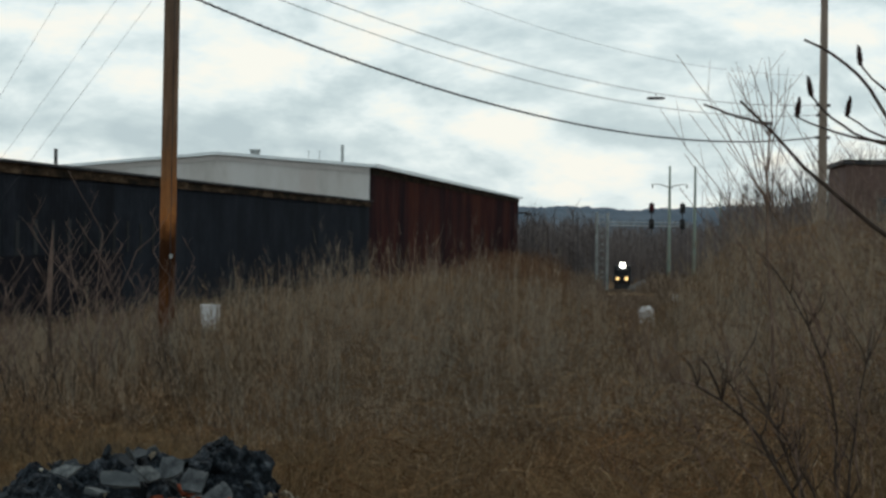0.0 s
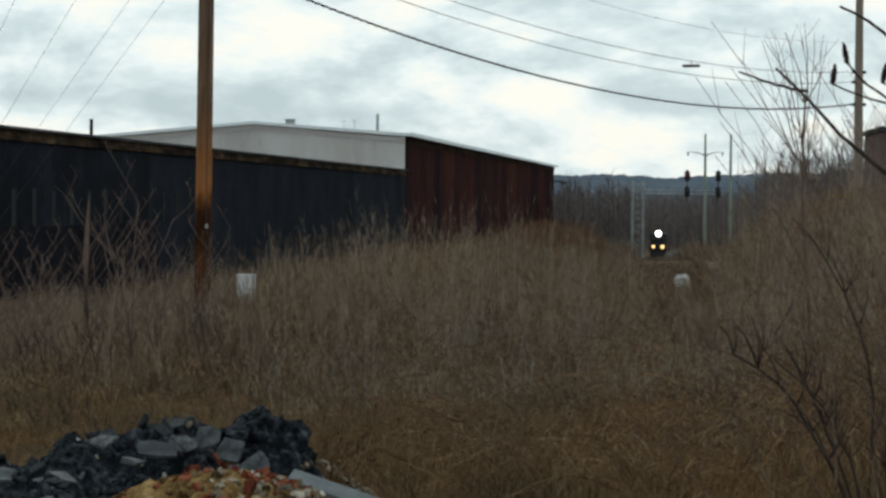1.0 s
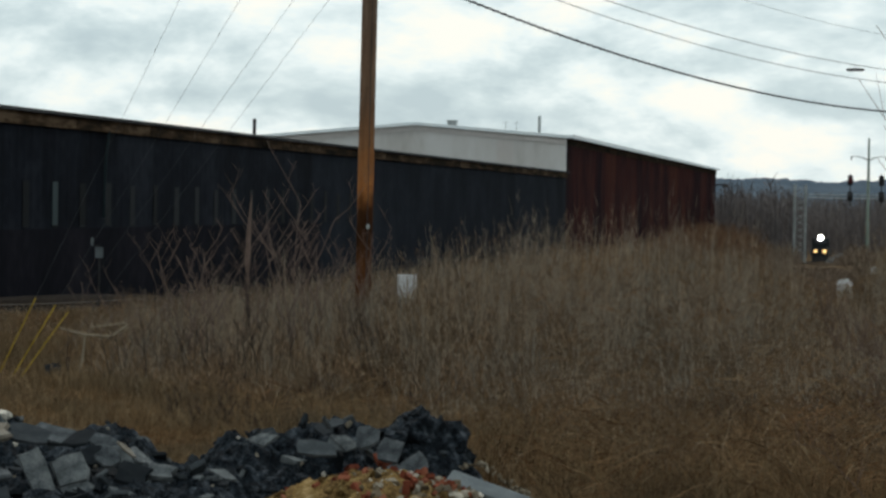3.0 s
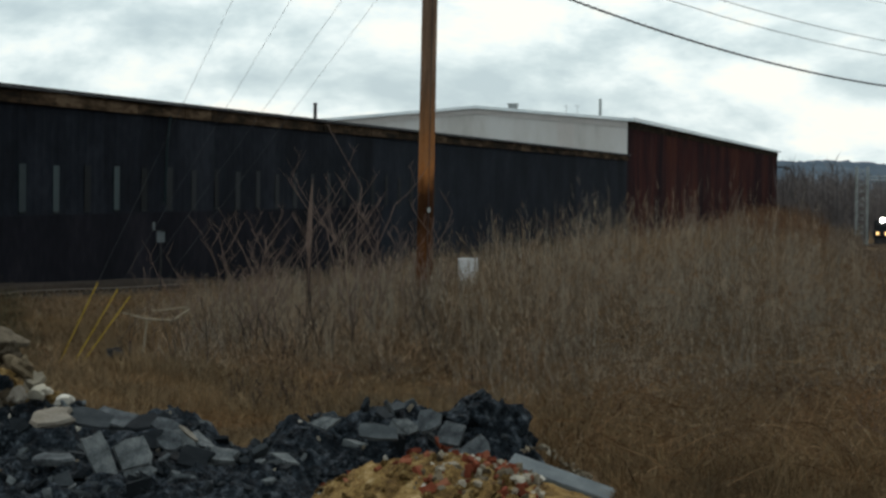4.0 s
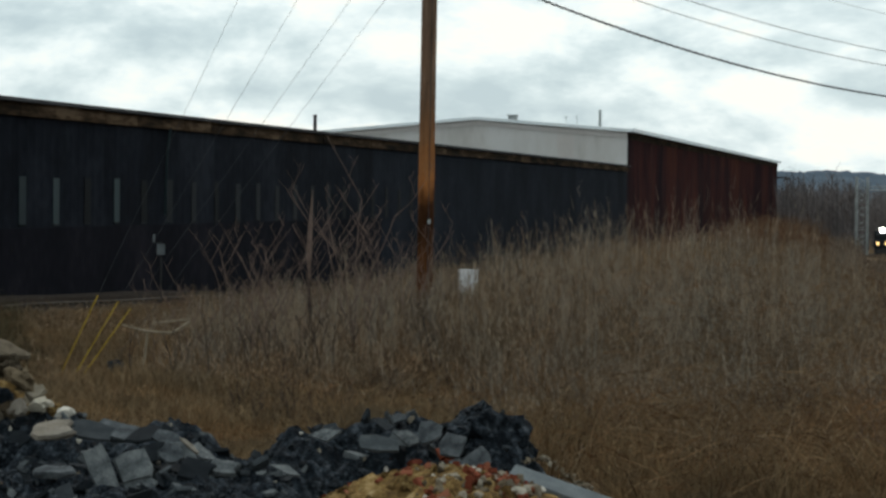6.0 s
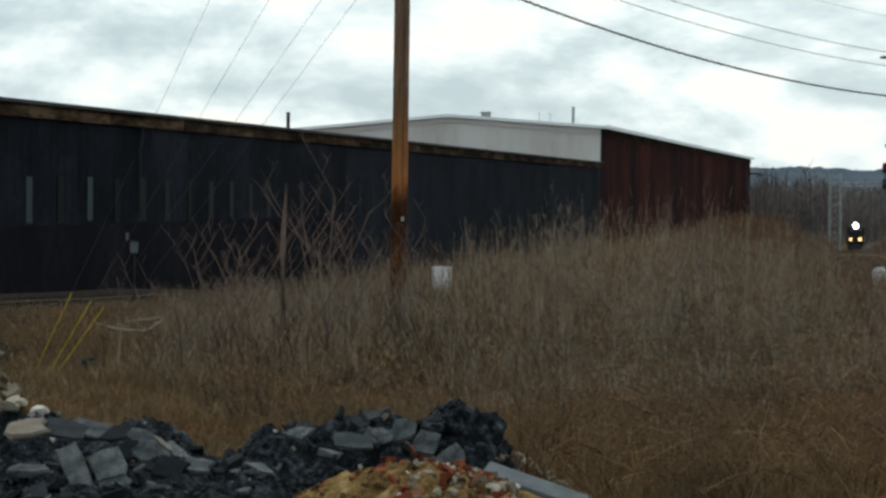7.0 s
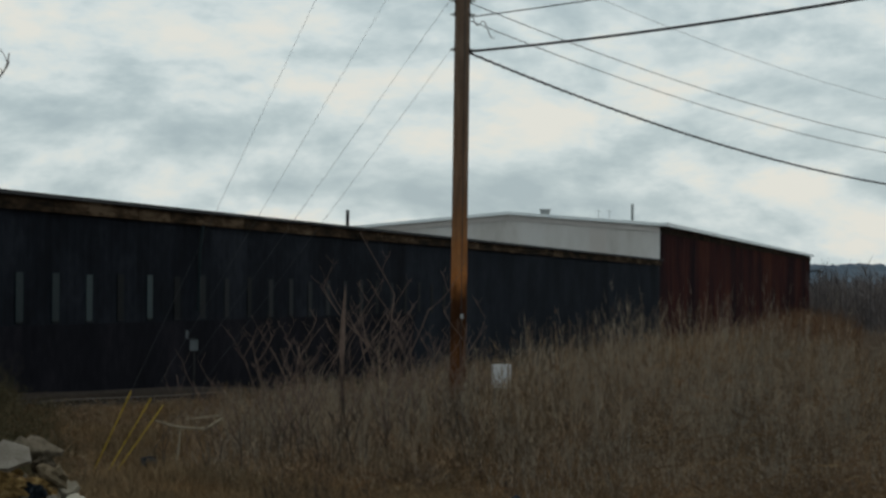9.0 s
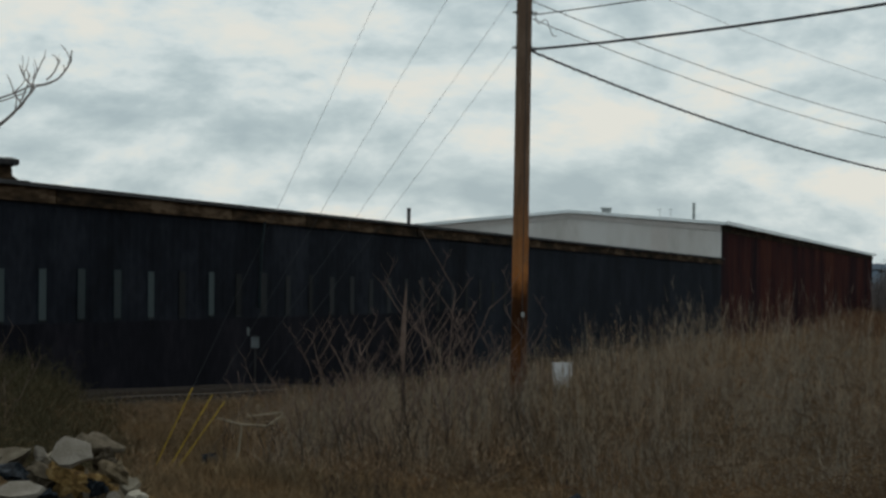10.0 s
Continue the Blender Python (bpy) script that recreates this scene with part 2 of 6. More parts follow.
M_SLABPALE = material("pale_worn_asphalt", [(0.34, (0.0361, 0.0403, 0.0446)), (0.5, (0.0889, 0.0975, 0.101)), (0.66, (0.16, 0.17, 0.172))], 7, 50, 0.85, bump=0.6, dist=0.008, spec=0.05)
M_CONCRETE = material("broken_concrete", [(0.2, (0.042, 0.034, 0.025)), (0.4, (0.125, 0.096, 0.062)), (0.6, (0.19, 0.162, 0.122)), (0.8, (0.32, 0.285, 0.225))], 5, 50, 0.9, bump=0.6, dist=0.012, source="object", island=0.5)
M_ROCK = material("stained_brown_concrete", [(0.2, (0.0209, 0.0167, 0.0118)), (0.45, (0.0679, 0.0543, 0.0375)), (0.62, (0.125, 0.104, 0.0768)), (0.8, (0.23, 0.204, 0.158))], 5, 50, 0.9, bump=0.7, dist=0.012, source="object", island=0.3)
M_CREAM = material("cream_rubble", [(0.2, (0.20, 0.17, 0.125)), (0.5, (0.36, 0.33, 0.27)), (0.8, (0.55, 0.52, 0.46))], 6, 50, 0.9, bump=0.5, dist=0.008, source="object", island=0.6)
M_BUFF = material("buff_limestone_block", [(0.3, (0.15, 0.128, 0.10)), (0.5, (0.225, 0.198, 0.165)), (0.7, (0.29, 0.265, 0.228))], 5, 50, 0.9, bump=0.7, dist=0.012)
M_CURB = material("blue_grey_concrete", [(0.3, (0.075, 0.086, 0.094)), (0.5, (0.115, 0.13, 0.138)), (0.7, (0.16, 0.175, 0.18))], 4, 50, 0.9, bump=0.5, dist=0.008)
M_BRICK = material("broken_red_brick", [(0.2, (0.11, 0.03, 0.018)), (0.5, (0.19, 0.055, 0.03)), (0.8, (0.27, 0.11, 0.065))], 8, 60, 0.9, bump=0.5, dist=0.006, source="object", island=0.6)
M_CLAY = material("ochre_clay", [(0.36, (0.055, 0.032, 0.015)), (0.48, (0.16, 0.098, 0.036)), (0.56, (0.24, 0.155, 0.06)), (0.7, (0.38, 0.29, 0.16))], 5, 40, 0.95, bump=0.9, dist=0.03)
M_WHITEBOX = material("white_enamel_cabinet", [(0.3, (0.50, 0.51, 0.52)), (0.7, (0.62, 0.63, 0.64))], 4, 40, 0.5, bump=0.1)
M_RAIL = material("rusty_rail", [(0.3, (0.0245, 0.0182, 0.0147)), (0.7, (0.0595, 0.0462, 0.0371))], 3, 30, 0.6, 0.0, bump=0.2)
M_TIE = material("old_sleeper", [(0.3, (0.018, 0.015, 0.012)), (0.7, (0.05, 0.042, 0.034))], 4, 40, 0.95, bump=0.5)
M_LOCO = material("black_locomotive_paint", [(0.3, (0.012, 0.013, 0.015)), (0.7, (0.035, 0.037, 0.04))], 1, 10, 0.45, bump=0.05)
M_TEAL = material("dark_teal_paint", [(0.3, (0.02, 0.075, 0.07)), (0.7, (0.04, 0.13, 0.115))], 1, 8, 0.7, bump=0.1)
M_GLASS = material("dark_window_glass", [(0.3, (0.01, 0.012, 0.015)), (0.7, (0.025, 0.03, 0.035))], 1, 8, 0.1, bump=0, spec=0.6)
M_LAMP = material("lit_headlight", [(0.3, (0.9, 0.9, 0.85)), (0.7, (0.9, 0.9, 0.85))], 1, 8, 0.3, bump=0, emit=((1.0, 0.97, 0.9), 14.0))
M_LAMPAMBER = material("lit_ditch_light", [(0.3, (0.9, 0.7, 0.4)), (0.7, (0.9, 0.7, 0.4))], 1, 8, 0.3, bump=0, emit=((1.0, 0.62, 0.22), 1.6))
M_REDLENS = material("red_signal_back", [(0.3, (0.055, 0.012, 0.014)), (0.7, (0.09, 0.02, 0.022))], 1, 8, 0.4, bump=0)
M_TWIGPALE = material("bleached_dead_wood", [(0.3, (0.17, 0.14, 0.10)), (0.7, (0.32, 0.27, 0.20))], 4, 40, 0.9, bump=0.3, dist=0.004)
# the ridge's blue emission is painted distance haze, not a light source
M_HILLHAZE = material("hazed_wooded_hillside", [(0.35, (0.022, 0.029, 0.037)), (0.65, (0.062, 0.070, 0.078))], 0.03, 0.3, 1.0, bump=0, spec=0.0, emit=((0.13, 0.20, 0.27), 0.27))


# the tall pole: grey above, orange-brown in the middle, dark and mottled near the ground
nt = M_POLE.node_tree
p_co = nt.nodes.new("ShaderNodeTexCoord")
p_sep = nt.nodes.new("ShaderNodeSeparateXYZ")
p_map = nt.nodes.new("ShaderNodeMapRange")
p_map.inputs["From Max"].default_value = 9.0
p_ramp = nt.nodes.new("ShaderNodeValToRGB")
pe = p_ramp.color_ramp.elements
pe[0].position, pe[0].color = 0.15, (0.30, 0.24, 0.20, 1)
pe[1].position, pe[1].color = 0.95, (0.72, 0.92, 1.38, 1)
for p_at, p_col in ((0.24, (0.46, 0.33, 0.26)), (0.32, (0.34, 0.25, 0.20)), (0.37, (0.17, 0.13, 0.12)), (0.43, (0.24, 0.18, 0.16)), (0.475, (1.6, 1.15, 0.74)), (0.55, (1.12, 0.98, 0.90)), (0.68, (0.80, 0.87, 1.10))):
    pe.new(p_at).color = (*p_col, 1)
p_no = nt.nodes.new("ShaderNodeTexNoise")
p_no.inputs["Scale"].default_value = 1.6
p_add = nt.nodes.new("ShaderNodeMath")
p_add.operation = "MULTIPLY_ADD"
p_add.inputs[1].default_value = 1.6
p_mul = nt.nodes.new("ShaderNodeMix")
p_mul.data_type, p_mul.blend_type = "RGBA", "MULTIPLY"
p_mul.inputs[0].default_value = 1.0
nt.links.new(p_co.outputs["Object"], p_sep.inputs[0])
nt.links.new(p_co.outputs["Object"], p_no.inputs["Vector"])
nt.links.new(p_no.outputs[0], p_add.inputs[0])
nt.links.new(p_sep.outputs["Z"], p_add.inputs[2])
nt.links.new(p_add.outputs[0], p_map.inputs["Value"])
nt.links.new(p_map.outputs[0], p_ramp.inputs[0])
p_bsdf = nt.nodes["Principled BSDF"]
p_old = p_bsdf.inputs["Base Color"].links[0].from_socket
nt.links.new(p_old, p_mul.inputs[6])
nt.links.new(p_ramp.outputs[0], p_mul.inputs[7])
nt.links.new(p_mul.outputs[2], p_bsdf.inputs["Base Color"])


# ================= mesh tools =================
def mesh_of(name, bm, mat, smooth=False):
    me = bpy.data.meshes.new(name)
    bm.to_mesh(me)
    bm.free()
    me.materials.append(mat)
    if smooth:
        me.polygons.foreach_set("use_smooth", [True] * len(me.polygons))
    return me


def part(name, bm, mat, parent=None, label="", smooth=False):
    """Links a bmesh (or a ready mesh) as one mesh object, under a thing or a part."""
    me = bm if isinstance(bm, bpy.types.Mesh) else mesh_of(name, bm, mat, smooth)
    ob = new(name, me)
    if parent is not None:
        ob.parent = parent
    if label:
        tagged(ob, label)
    return ob


def thing(name, label, category, m=None, group="", kind=""):
    ob = new(name)
    ob.empty_display_size = 0.3
    if m is not None:
        ob.matrix_basis = m
    return tagged(ob, label, category, group, kind)


def block(sx, sy, sz, x=0, y=0, z=0, bevel=0.0, bm=None, m=None):
    """A box of the given size, its base's middle at x, y, z."""
    bm = bm or bmesh.new()
    mat = Matrix.Translation((x, y, z + sz / 2)) @ Matrix.Diagonal((sx, sy, sz, 1))
    got = bmesh.ops.create_cube(bm, size=1.0, matrix=(m @ mat) if m is not None else mat)
    if bevel:
        edges = list({e for v in got["verts"] for e in v.link_edges})
        bmesh.ops.bevel(bm, geom=edges, offset=bevel, segments=2, affect="EDGES", profile=0.6)
    return bm


def tube(path, radii, sides=6, bm=None, caps=True):
    """A tapered round limb along a path."""
    bm = bm or bmesh.new()
    path = [Vector(p) for p in path]
    rings = []
    for i, p in enumerate(path):
        d = (path[min(i + 1, len(path) - 1)] - path[max(i - 1, 0)]).normalized()
        side = d.cross(Vector((0.31, 0.94, 0.13))).normalized()
        up = side.cross(d)
        r = radii[i] if hasattr(radii, "__len__") else radii
        rings.append([bm.verts.new(p + (side * math.cos(a) + up * math.sin(a)) * r) for a in [2 * math.pi * k / sides for k in range(sides)]])
    for a, b in zip(rings, rings[1:]):
        for k in range(sides):
            bm.faces.new((a[k], a[(k + 1) % sides], b[(k + 1) % sides], b[k]))
    if caps:
        bm.faces.new(rings[0][::-1])
        bm.faces.new(rings[-1])
    return bm


def lathe(profile, sides=20, bm=None, m=None):
    """A turned form: (radius, height) from the bottom up."""
    bm = bm or bmesh.new()
    rings = []
    for r, z in profile:
        ring = []
        for k in range(sides):
            a = 2 * math.pi * k / sides
            v = Vector((r * math.cos(a), r * math.sin(a), z))
            ring.append(bm.verts.new(m @ v if m is not None else v))
        rings.append(ring)
    for a, b in zip(rings, rings[1:]):
        for k in range(sides):
            bm.faces.new((a[k], a[(k + 1) % sides], b[(k + 1) % sides], b[k]))
    bm.faces.new(rings[0][::-1])
    bm.faces.new(rings[-1])
    return bm


def slab_mesh(name, rnd, size, thick, mat, corners=6, rough=0.12):
    """A broken plate: an uneven polygon with chipped sides."""
    bm = bmesh.new()
    low, mid, top = [], [], []
    for k in range(corners):
        a = 2 * math.pi * (k + rnd.uniform(-0.28, 0.28)) / corners
        r = size * rnd.uniform(0.72, 1.12)
        x, y = r * math.cos(a), r * math.sin(a) * 0.8
        low.append(bm.verts.new((x * rnd.uniform(0.86, 1.0), y * rnd.uniform(0.86, 1.0), -thick / 2 + rnd.uniform(-rough, rough) * thick)))
        mid.append(bm.verts.new((x * rnd.uniform(0.98, 1.05), y * rnd.uniform(0.98, 1.05), rnd.uniform(-0.2, 0.2) * thick)))
        top.append(bm.verts.new((x * rnd.uniform(0.93, 1.0), y * rnd.uniform(0.93, 1.0), thick / 2 + rnd.uniform(-rough, rough) * thick)))
    for a, b in ((low, mid), (mid, top)):
        for k in range(corners):
            bm.faces.new((a[k], a[(k + 1) % corners], b[(k + 1) % corners], b[k]))
    bm.faces.new(low[::-1])
    bm.faces.new(top)
    return mesh_of(name, bm, mat)


def rock_mesh(name, seed, mat, squash=(1, 0.8, 0.7), rough=0.35, detail=2, cuts=4):
    """A broken lump of about 1 m: a ball, dented by noise and planed off by a few cuts."""
    rnd = random.Random(seed)
    bm = bmesh.new()
    bmesh.ops.create_icosphere(bm, subdivisions=detail, radius=0.5)
    planes = []
    for _ in range(cuts):
        n = Vector((rnd.gauss(0, 1), rnd.gauss(0, 1), rnd.gauss(0, 1))).normalized()
        planes.append((n, rnd.uniform(0.22, 0.38)))
    off = Vector((seed * 3.7, seed * 1.3, 0))
    for v in bm.verts:
        p = v.co.copy()
        p *= 1 + rough * noise.noise(p * 3.1 + off) + rough * 0.5 * noise.noise(p * 8 + off)
        for n, d in planes:
            over = p.dot(n) - d
            if over > 0:
                p -= n * over * 0.97
        v.co = Vector((p.x * squash[0], p.y * squash[1], p.z * squash[2]))
    return mesh_of(name, bm, mat)


def hull_mesh(name, seed, mat, squash=(1, 0.8, 0.65), count=13, rough=0.0):
    """An angular broken stone of about 1 m: the hull of a few points."""
    rnd = random.Random(seed)
    bm = bmesh.new()
    for _ in range(count):
        p = Vector((rnd.gauss(0, 1), rnd.gauss(0, 1), rnd.gauss(0, 1))).normalized() * rnd.uniform(0.38, 0.55)
        bm.verts.new((p.x * squash[0], p.y * squash[1], p.z * squash[2]))
    got = bmesh.ops.convex_hull(bm, input=bm.verts)
    bmesh.ops.delete(bm, geom=[g for g in got["geom_interior"] if isinstance(g, bmesh.types.BMVert)], context="VERTS")
    if rough:
        bmesh.ops.subdivide_edges(bm, edges=bm.edges, cuts=2, use_grid_fill=True)
        for v in bm.verts:
            v.co *= 1 + rough * noise.noise(v.co * 7 + Vector((seed, 0, 0)))
    return mesh_of(name, bm, mat)


# ================= ground =================
def smooth(a, b, x):
    t = np.clip((np.asarray(x, float) - a) / (b - a), 0, 1)
    return t * t * (3 - 2 * t)


def ground_z(x, y):
    """Height of the land: a bank under the camera, a flat field, then land that falls away along the railway."""
    x, y = np.asarray(x, float), np.asarray(y, float)
    z = 1.6 * (1 - smooth(6, 22, y))
    z = z - 6.5 * smooth(130, 560, y)
    z = z + 0.10 * np.sin(x * 0.35 + 1.1) * np.cos(y * 0.21) * smooth(20, 30, y)
    d = x + 30 - 0.1697 * y  # out from the shed's wall: the siding lies in a shallow cutting
    z = z + (0.02 * np.exp(-((y - 86) / 10.0) ** 2) - 1.0 * smooth(84, 128, y)) * (1 - smooth(8, 17, d)) * (1 - smooth(150, 230, y))
    z = z - 0.25 * np.exp(-((x + 7.5) / 4.0) ** 2 - ((y - 60) / 8.0) ** 2)
    return z


gx = np.unique(np.concatenate([np.linspace(-4000, -60, 26), np.linspace(-60, 80, 141), np.linspace(80, 4000, 40)]))
gy = np.unique(np.concatenate([np.linspace(-2500, -10, 20), np.linspace(-10, 130, 141), np.linspace(130, 700, 70), np.linspace(700, 4500, 30)]))
GX, GY = np.meshgrid(gx, gy)
GZ = ground_z(GX, GY)
nxv, nyv = len(gx), len(gy)
idx = np.arange(nxv * nyv).reshape(nyv, nxv)
quads = np.stack([idx[:-1, :-1], idx[:-1, 1:], idx[1:, 1:], idx[1:, :-1]], -1).reshape(-1, 4)
me = bpy.data.meshes.new("ground")
me.from_pydata(np.stack([GX, GY, GZ], -1).reshape(-1, 3).tolist(), [], quads.tolist())
me.materials.append(M_SOIL)
me.polygons.foreach_set("use_smooth", [True] * len(me.polygons))
tagged(new("ground", me), "dry brown earth field with winter grass", "ground", kind="structure")

# far wooded ridge; its material glows faintly blue in place of haze
bm = bmesh.new()
ridge = []
for i in range(1240):
    x = -350 + i * 1.25
    h = 16.0 + 7 * noise.noise(Vector((x * 0.0021, 4.2, 0))) + 3.0 * noise.noise(Vector((x * 0.012, 1.0, 0))) + 1.1 * noise.noise(Vector((x * 0.06, 7.0, 0))) + 0.7 * noise.noise(Vector((x * 0.16, 3.0, 0))) + 1.0 * noise.noise(Vector((x * 0.41, 9.0, 0))) + 9 * float(smooth(250, 520, x))
    ridge.append((x, h))
ROWS_HILL = 7
grid = []
for k in range(ROWS_HILL):
    f = k / (ROWS_HILL - 1)
    grid.append([bm.verts.new((x, 1500 + 260 * f + 25 * noise.noise(Vector((x * 0.01, f * 3, 2))), -12 + (h + 12 + 3.2) * f ** 0.8)) for x, h in ridge])
grid.append([bm.verts.new((x, 2100, -12)) for x, h in ridge])
for a, b in zip(grid, grid[1:]):
    for k in range(len(ridge) - 1):
        bm.faces.new((a[k], a[k + 1], b[k + 1], b[k]))
tagged(part("backdrop", bm, M_HILLHAZE, smooth=True), "distant wooded ridge in blue-grey haze", "hill", kind="structure")

# ================= mill buildings =================
# a long wall runs away beside the railway: across = distance to its left, along = distance down it
WALL_M = pose(-30.0, 0, 0, 0, 0, -math.degrees(math.atan(0.1697)))
# local frame: x to the right of the wall (outwards), y along it, z up; the street side is x = 0
COSW = math.cos(math.atan(0.1697))


def along(y):
    return y / COSW


def corrugated(length, height, pitch, depth, y0, z0, x=0.0, seg=1):
    """A sheet wall with trapezoid ribs, standing on x, running along y."""
    bm = bmesh.new()
    n = int(length / pitch)
    pts = []
    for i in range(n):
        y = y0 + i * pitch
        pts += [(x, y), (x, y + pitch * 0.55), (x + depth, y + pitch * 0.65), (x + depth, y + pitch * 0.9)]
    pts += [(x, y0 + length)]
    lo = [bm.verts.new((a, b, z0)) for a, b in pts]
    hi = [bm.verts.new((a, b, z0 + height)) for a, b in pts]
    for k in range(len(pts) - 1):
        bm.faces.new((lo[k], lo[k + 1], hi[k + 1], hi[k]))
    return bm


DARK0, DARK1, RED1 = along(40), along(283), along(514)
DARK_H, RED_H, RED_W, RIDGE = 6.07, 9.28, 27.6, 10.28

bm = bmesh.new()
rows = []
for i in range(260):
    yy = DARK0 + i * 1.0
    rows.append([bm.verts.new((px, yy, 0)) for px in (-0.1, 1.5, 3.0, 4.5, 6.0, 7.5)])
for a, c in zip(rows, rows[1:]):
    for k in range(5):
        bm.faces.new((a[k], a[k + 1], c[k + 1], c[k]))
for v in bm.verts:
    w = WALL_M @ v.co
    v.co = (w.x, w.y, float(ground_z(w.x, w.y)) + 0.07)
tagged(part("pavement", bm, M_BALLAST), "dark cinder yard along the shed wall", "yard", kind="structure")

shed = thing("mill_shed", "long low black sheet-clad mill shed with rusted eaves", "building", WALL_M)
# the wall is clad in tarred sheets; farther bays have bluish haze mixed into their colour
rnd = random.Random(6)
y = DARK0
while y < DARK1 - 0.3:
    w = min(rnd.uniform(4.6, 6.4), DARK1 - y)
    w = DARK1 - y if DARK1 - y - w < 1.5 else w
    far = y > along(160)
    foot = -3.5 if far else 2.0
    part("wall_sheet", corrugated(w - 0.03, DARK_H - foot, 0.92, 0.006, y, foot, rnd.uniform(0.0, 0.012)), M_WALLHAZE if far else M_WALLBLACK, shed)
    y += w
# nearer bays are browner and darker below 2.05 m
part("plinth", block(0.12, along(163) - DARK0, 5.55, 0.0, (DARK0 + along(163)) / 2, -3.5), M_PLINTH, shed, "brown-black brick base of the wall")
bm = block(0.3, DARK1 - DARK0, DARK_H + 3.4, -0.25, (DARK0 + DARK1) / 2, -3.5)
part("wall_core", bm, M_WALLBLACK, shed)
part("end_wall", block(26, 0.3, DARK_H + 3.4, -13.3, DARK0 + 0.2, -3.5), M_WALLBLACK, shed)
part("back_wall", block(0.3, DARK1 - DARK0, DARK_H + 3.4, -26.4, (DARK0 + DARK1) / 2, -3.5), M_WALLBLACK, shed)
bm = bmesh.new()
v = [bm.verts.new(p) for p in ((0.35, DARK0 - 0.3, DARK_H), (0.35, DARK1, DARK_H), (-26.6, DARK1, DARK_H + 0.35), (-26.6, DARK0 - 0.3, DARK_H + 0.35), (0.35, DARK0 - 0.3, DARK_H + 0.12), (0.35, DARK1, DARK_H + 0.12), (-26.6, DARK1, DARK_H + 0.5), (-26.6, DARK0 - 0.3, DARK_H + 0.5))]
for f in ((3, 2, 1, 0), (4, 5, 6, 7), (0, 1, 5, 4), (1, 2, 6, 5), (2, 3, 7, 6), (3, 0, 4, 7)):
    bm.faces.new([v[i] for i in f])
part("roof", bm, M_ROOFDARK, shed)
# the rusted band under the eaves is hung in uneven sheets
rnd = random.Random(5)
y = DARK0
while y < DARK1 - 0.5:
    w = min(rnd.uniform(3.4, 6.2), DARK1 - y)
    part("eaves_sheet", block(0.06, w - 0.05, 0.42 + rnd.uniform(-0.05, 0.08), 0.12 + rnd.uniform(0, 0.03), y + w / 2, DARK_H - 0.44), M_FASCIA, shed)
    y += w
# tall narrow window strips; the farther ones are grimed over or painted out
strip = mesh_of("window_strip", block(0.014, 0.85, 1.55, 0.032, 0, 2.2, 0.0), M_STRIP)
strip_dim = mesh_of("window_strip", block(0.012, 0.85, 1.55, 0.031, 0, 2.2, 0.0), M_STRIPDIM)
sill = mesh_of("window_sill", block(0.02, 0.9, 0.05, 0.034, 0, 2.14, 0.005), M_STRIPDIM)
for i in range(27):
    y = along(81.93 + 3.75 * i)
    if y > DARK1 - 3:
        break
    o = part("window_strip", strip if i in (1, 2, 3, 4, 5, 6, 8) else strip_dim, None, shed)
    o.location = (0, y, 0)
    o.scale = (1, rnd.uniform(0.75, 1.0), rnd.uniform(0.95, 1.0))
    s = part("window_sill", sill, None, o)
part("downpipe", tube([(0.12, along(118.4), 2.4), (0.12, along(118.6), 4.6), (0.16, along(118.9), DARK_H - 0.4)], 0.06, 6), M_STRIP, shed, "dull grey downpipe")

hall = thing("mill_hall", "tall gabled mill hall with rust-red side and white gable", "building", WALL_M)
rnd = random.Random(16)
y = DARK1
while y < RED1 - 0.3:
    w = min(rnd.uniform(9.0, 15.0), RED1 - y)
    w = RED1 - y if RED1 - y - w < 4 else w
    part("wall_sheet", corrugated(w - 0.04, RED_H + 5.0, 1.2, 0.03, y, -5.0), M_RUST, hall)
    y += w
# dark strip added below the gutter in place of its shadow
part("eaves_band", block(0.07, RED1 - DARK1, 0.62, 0.05, (DARK1 + RED1) / 2, RED_H - 0.72), M_FASCIA, hall, "dark band for the shade under the gutter")
part("side_core", block(0.3, RED1 - DARK1 - 0.8, RED_H + 4.9, -0.25, (DARK1 + RED1) / 2, -5.0), M_RUST, hall)
part("back_wall", block(0.3, RED1 - DARK1, RED_H + 4.9, -RED_W + 0.2, (DARK1 + RED1) / 2, -5.0), M_RUST, hall)


def gable(y, name, mat, z_low):
    bm = bmesh.new()
    pts = [(-0.02, z_low), (-0.02, RED_H), (-RED_W / 2, RIDGE), (-RED_W, RED_H - 0.3), (-RED_W, z_low)]
    a = [bm.verts.new((x, y, z)) for x, z in pts]
    b = [bm.verts.new((x, y + 0.25, z)) for x, z in pts]
    bm.faces.new(a)
    bm.faces.new(b[::-1])
    for i in range(5):
        bm.faces.new((a[i], b[i], b[(i + 1) % 5], a[(i + 1) % 5]))
    return part(name, bm, mat, hall)


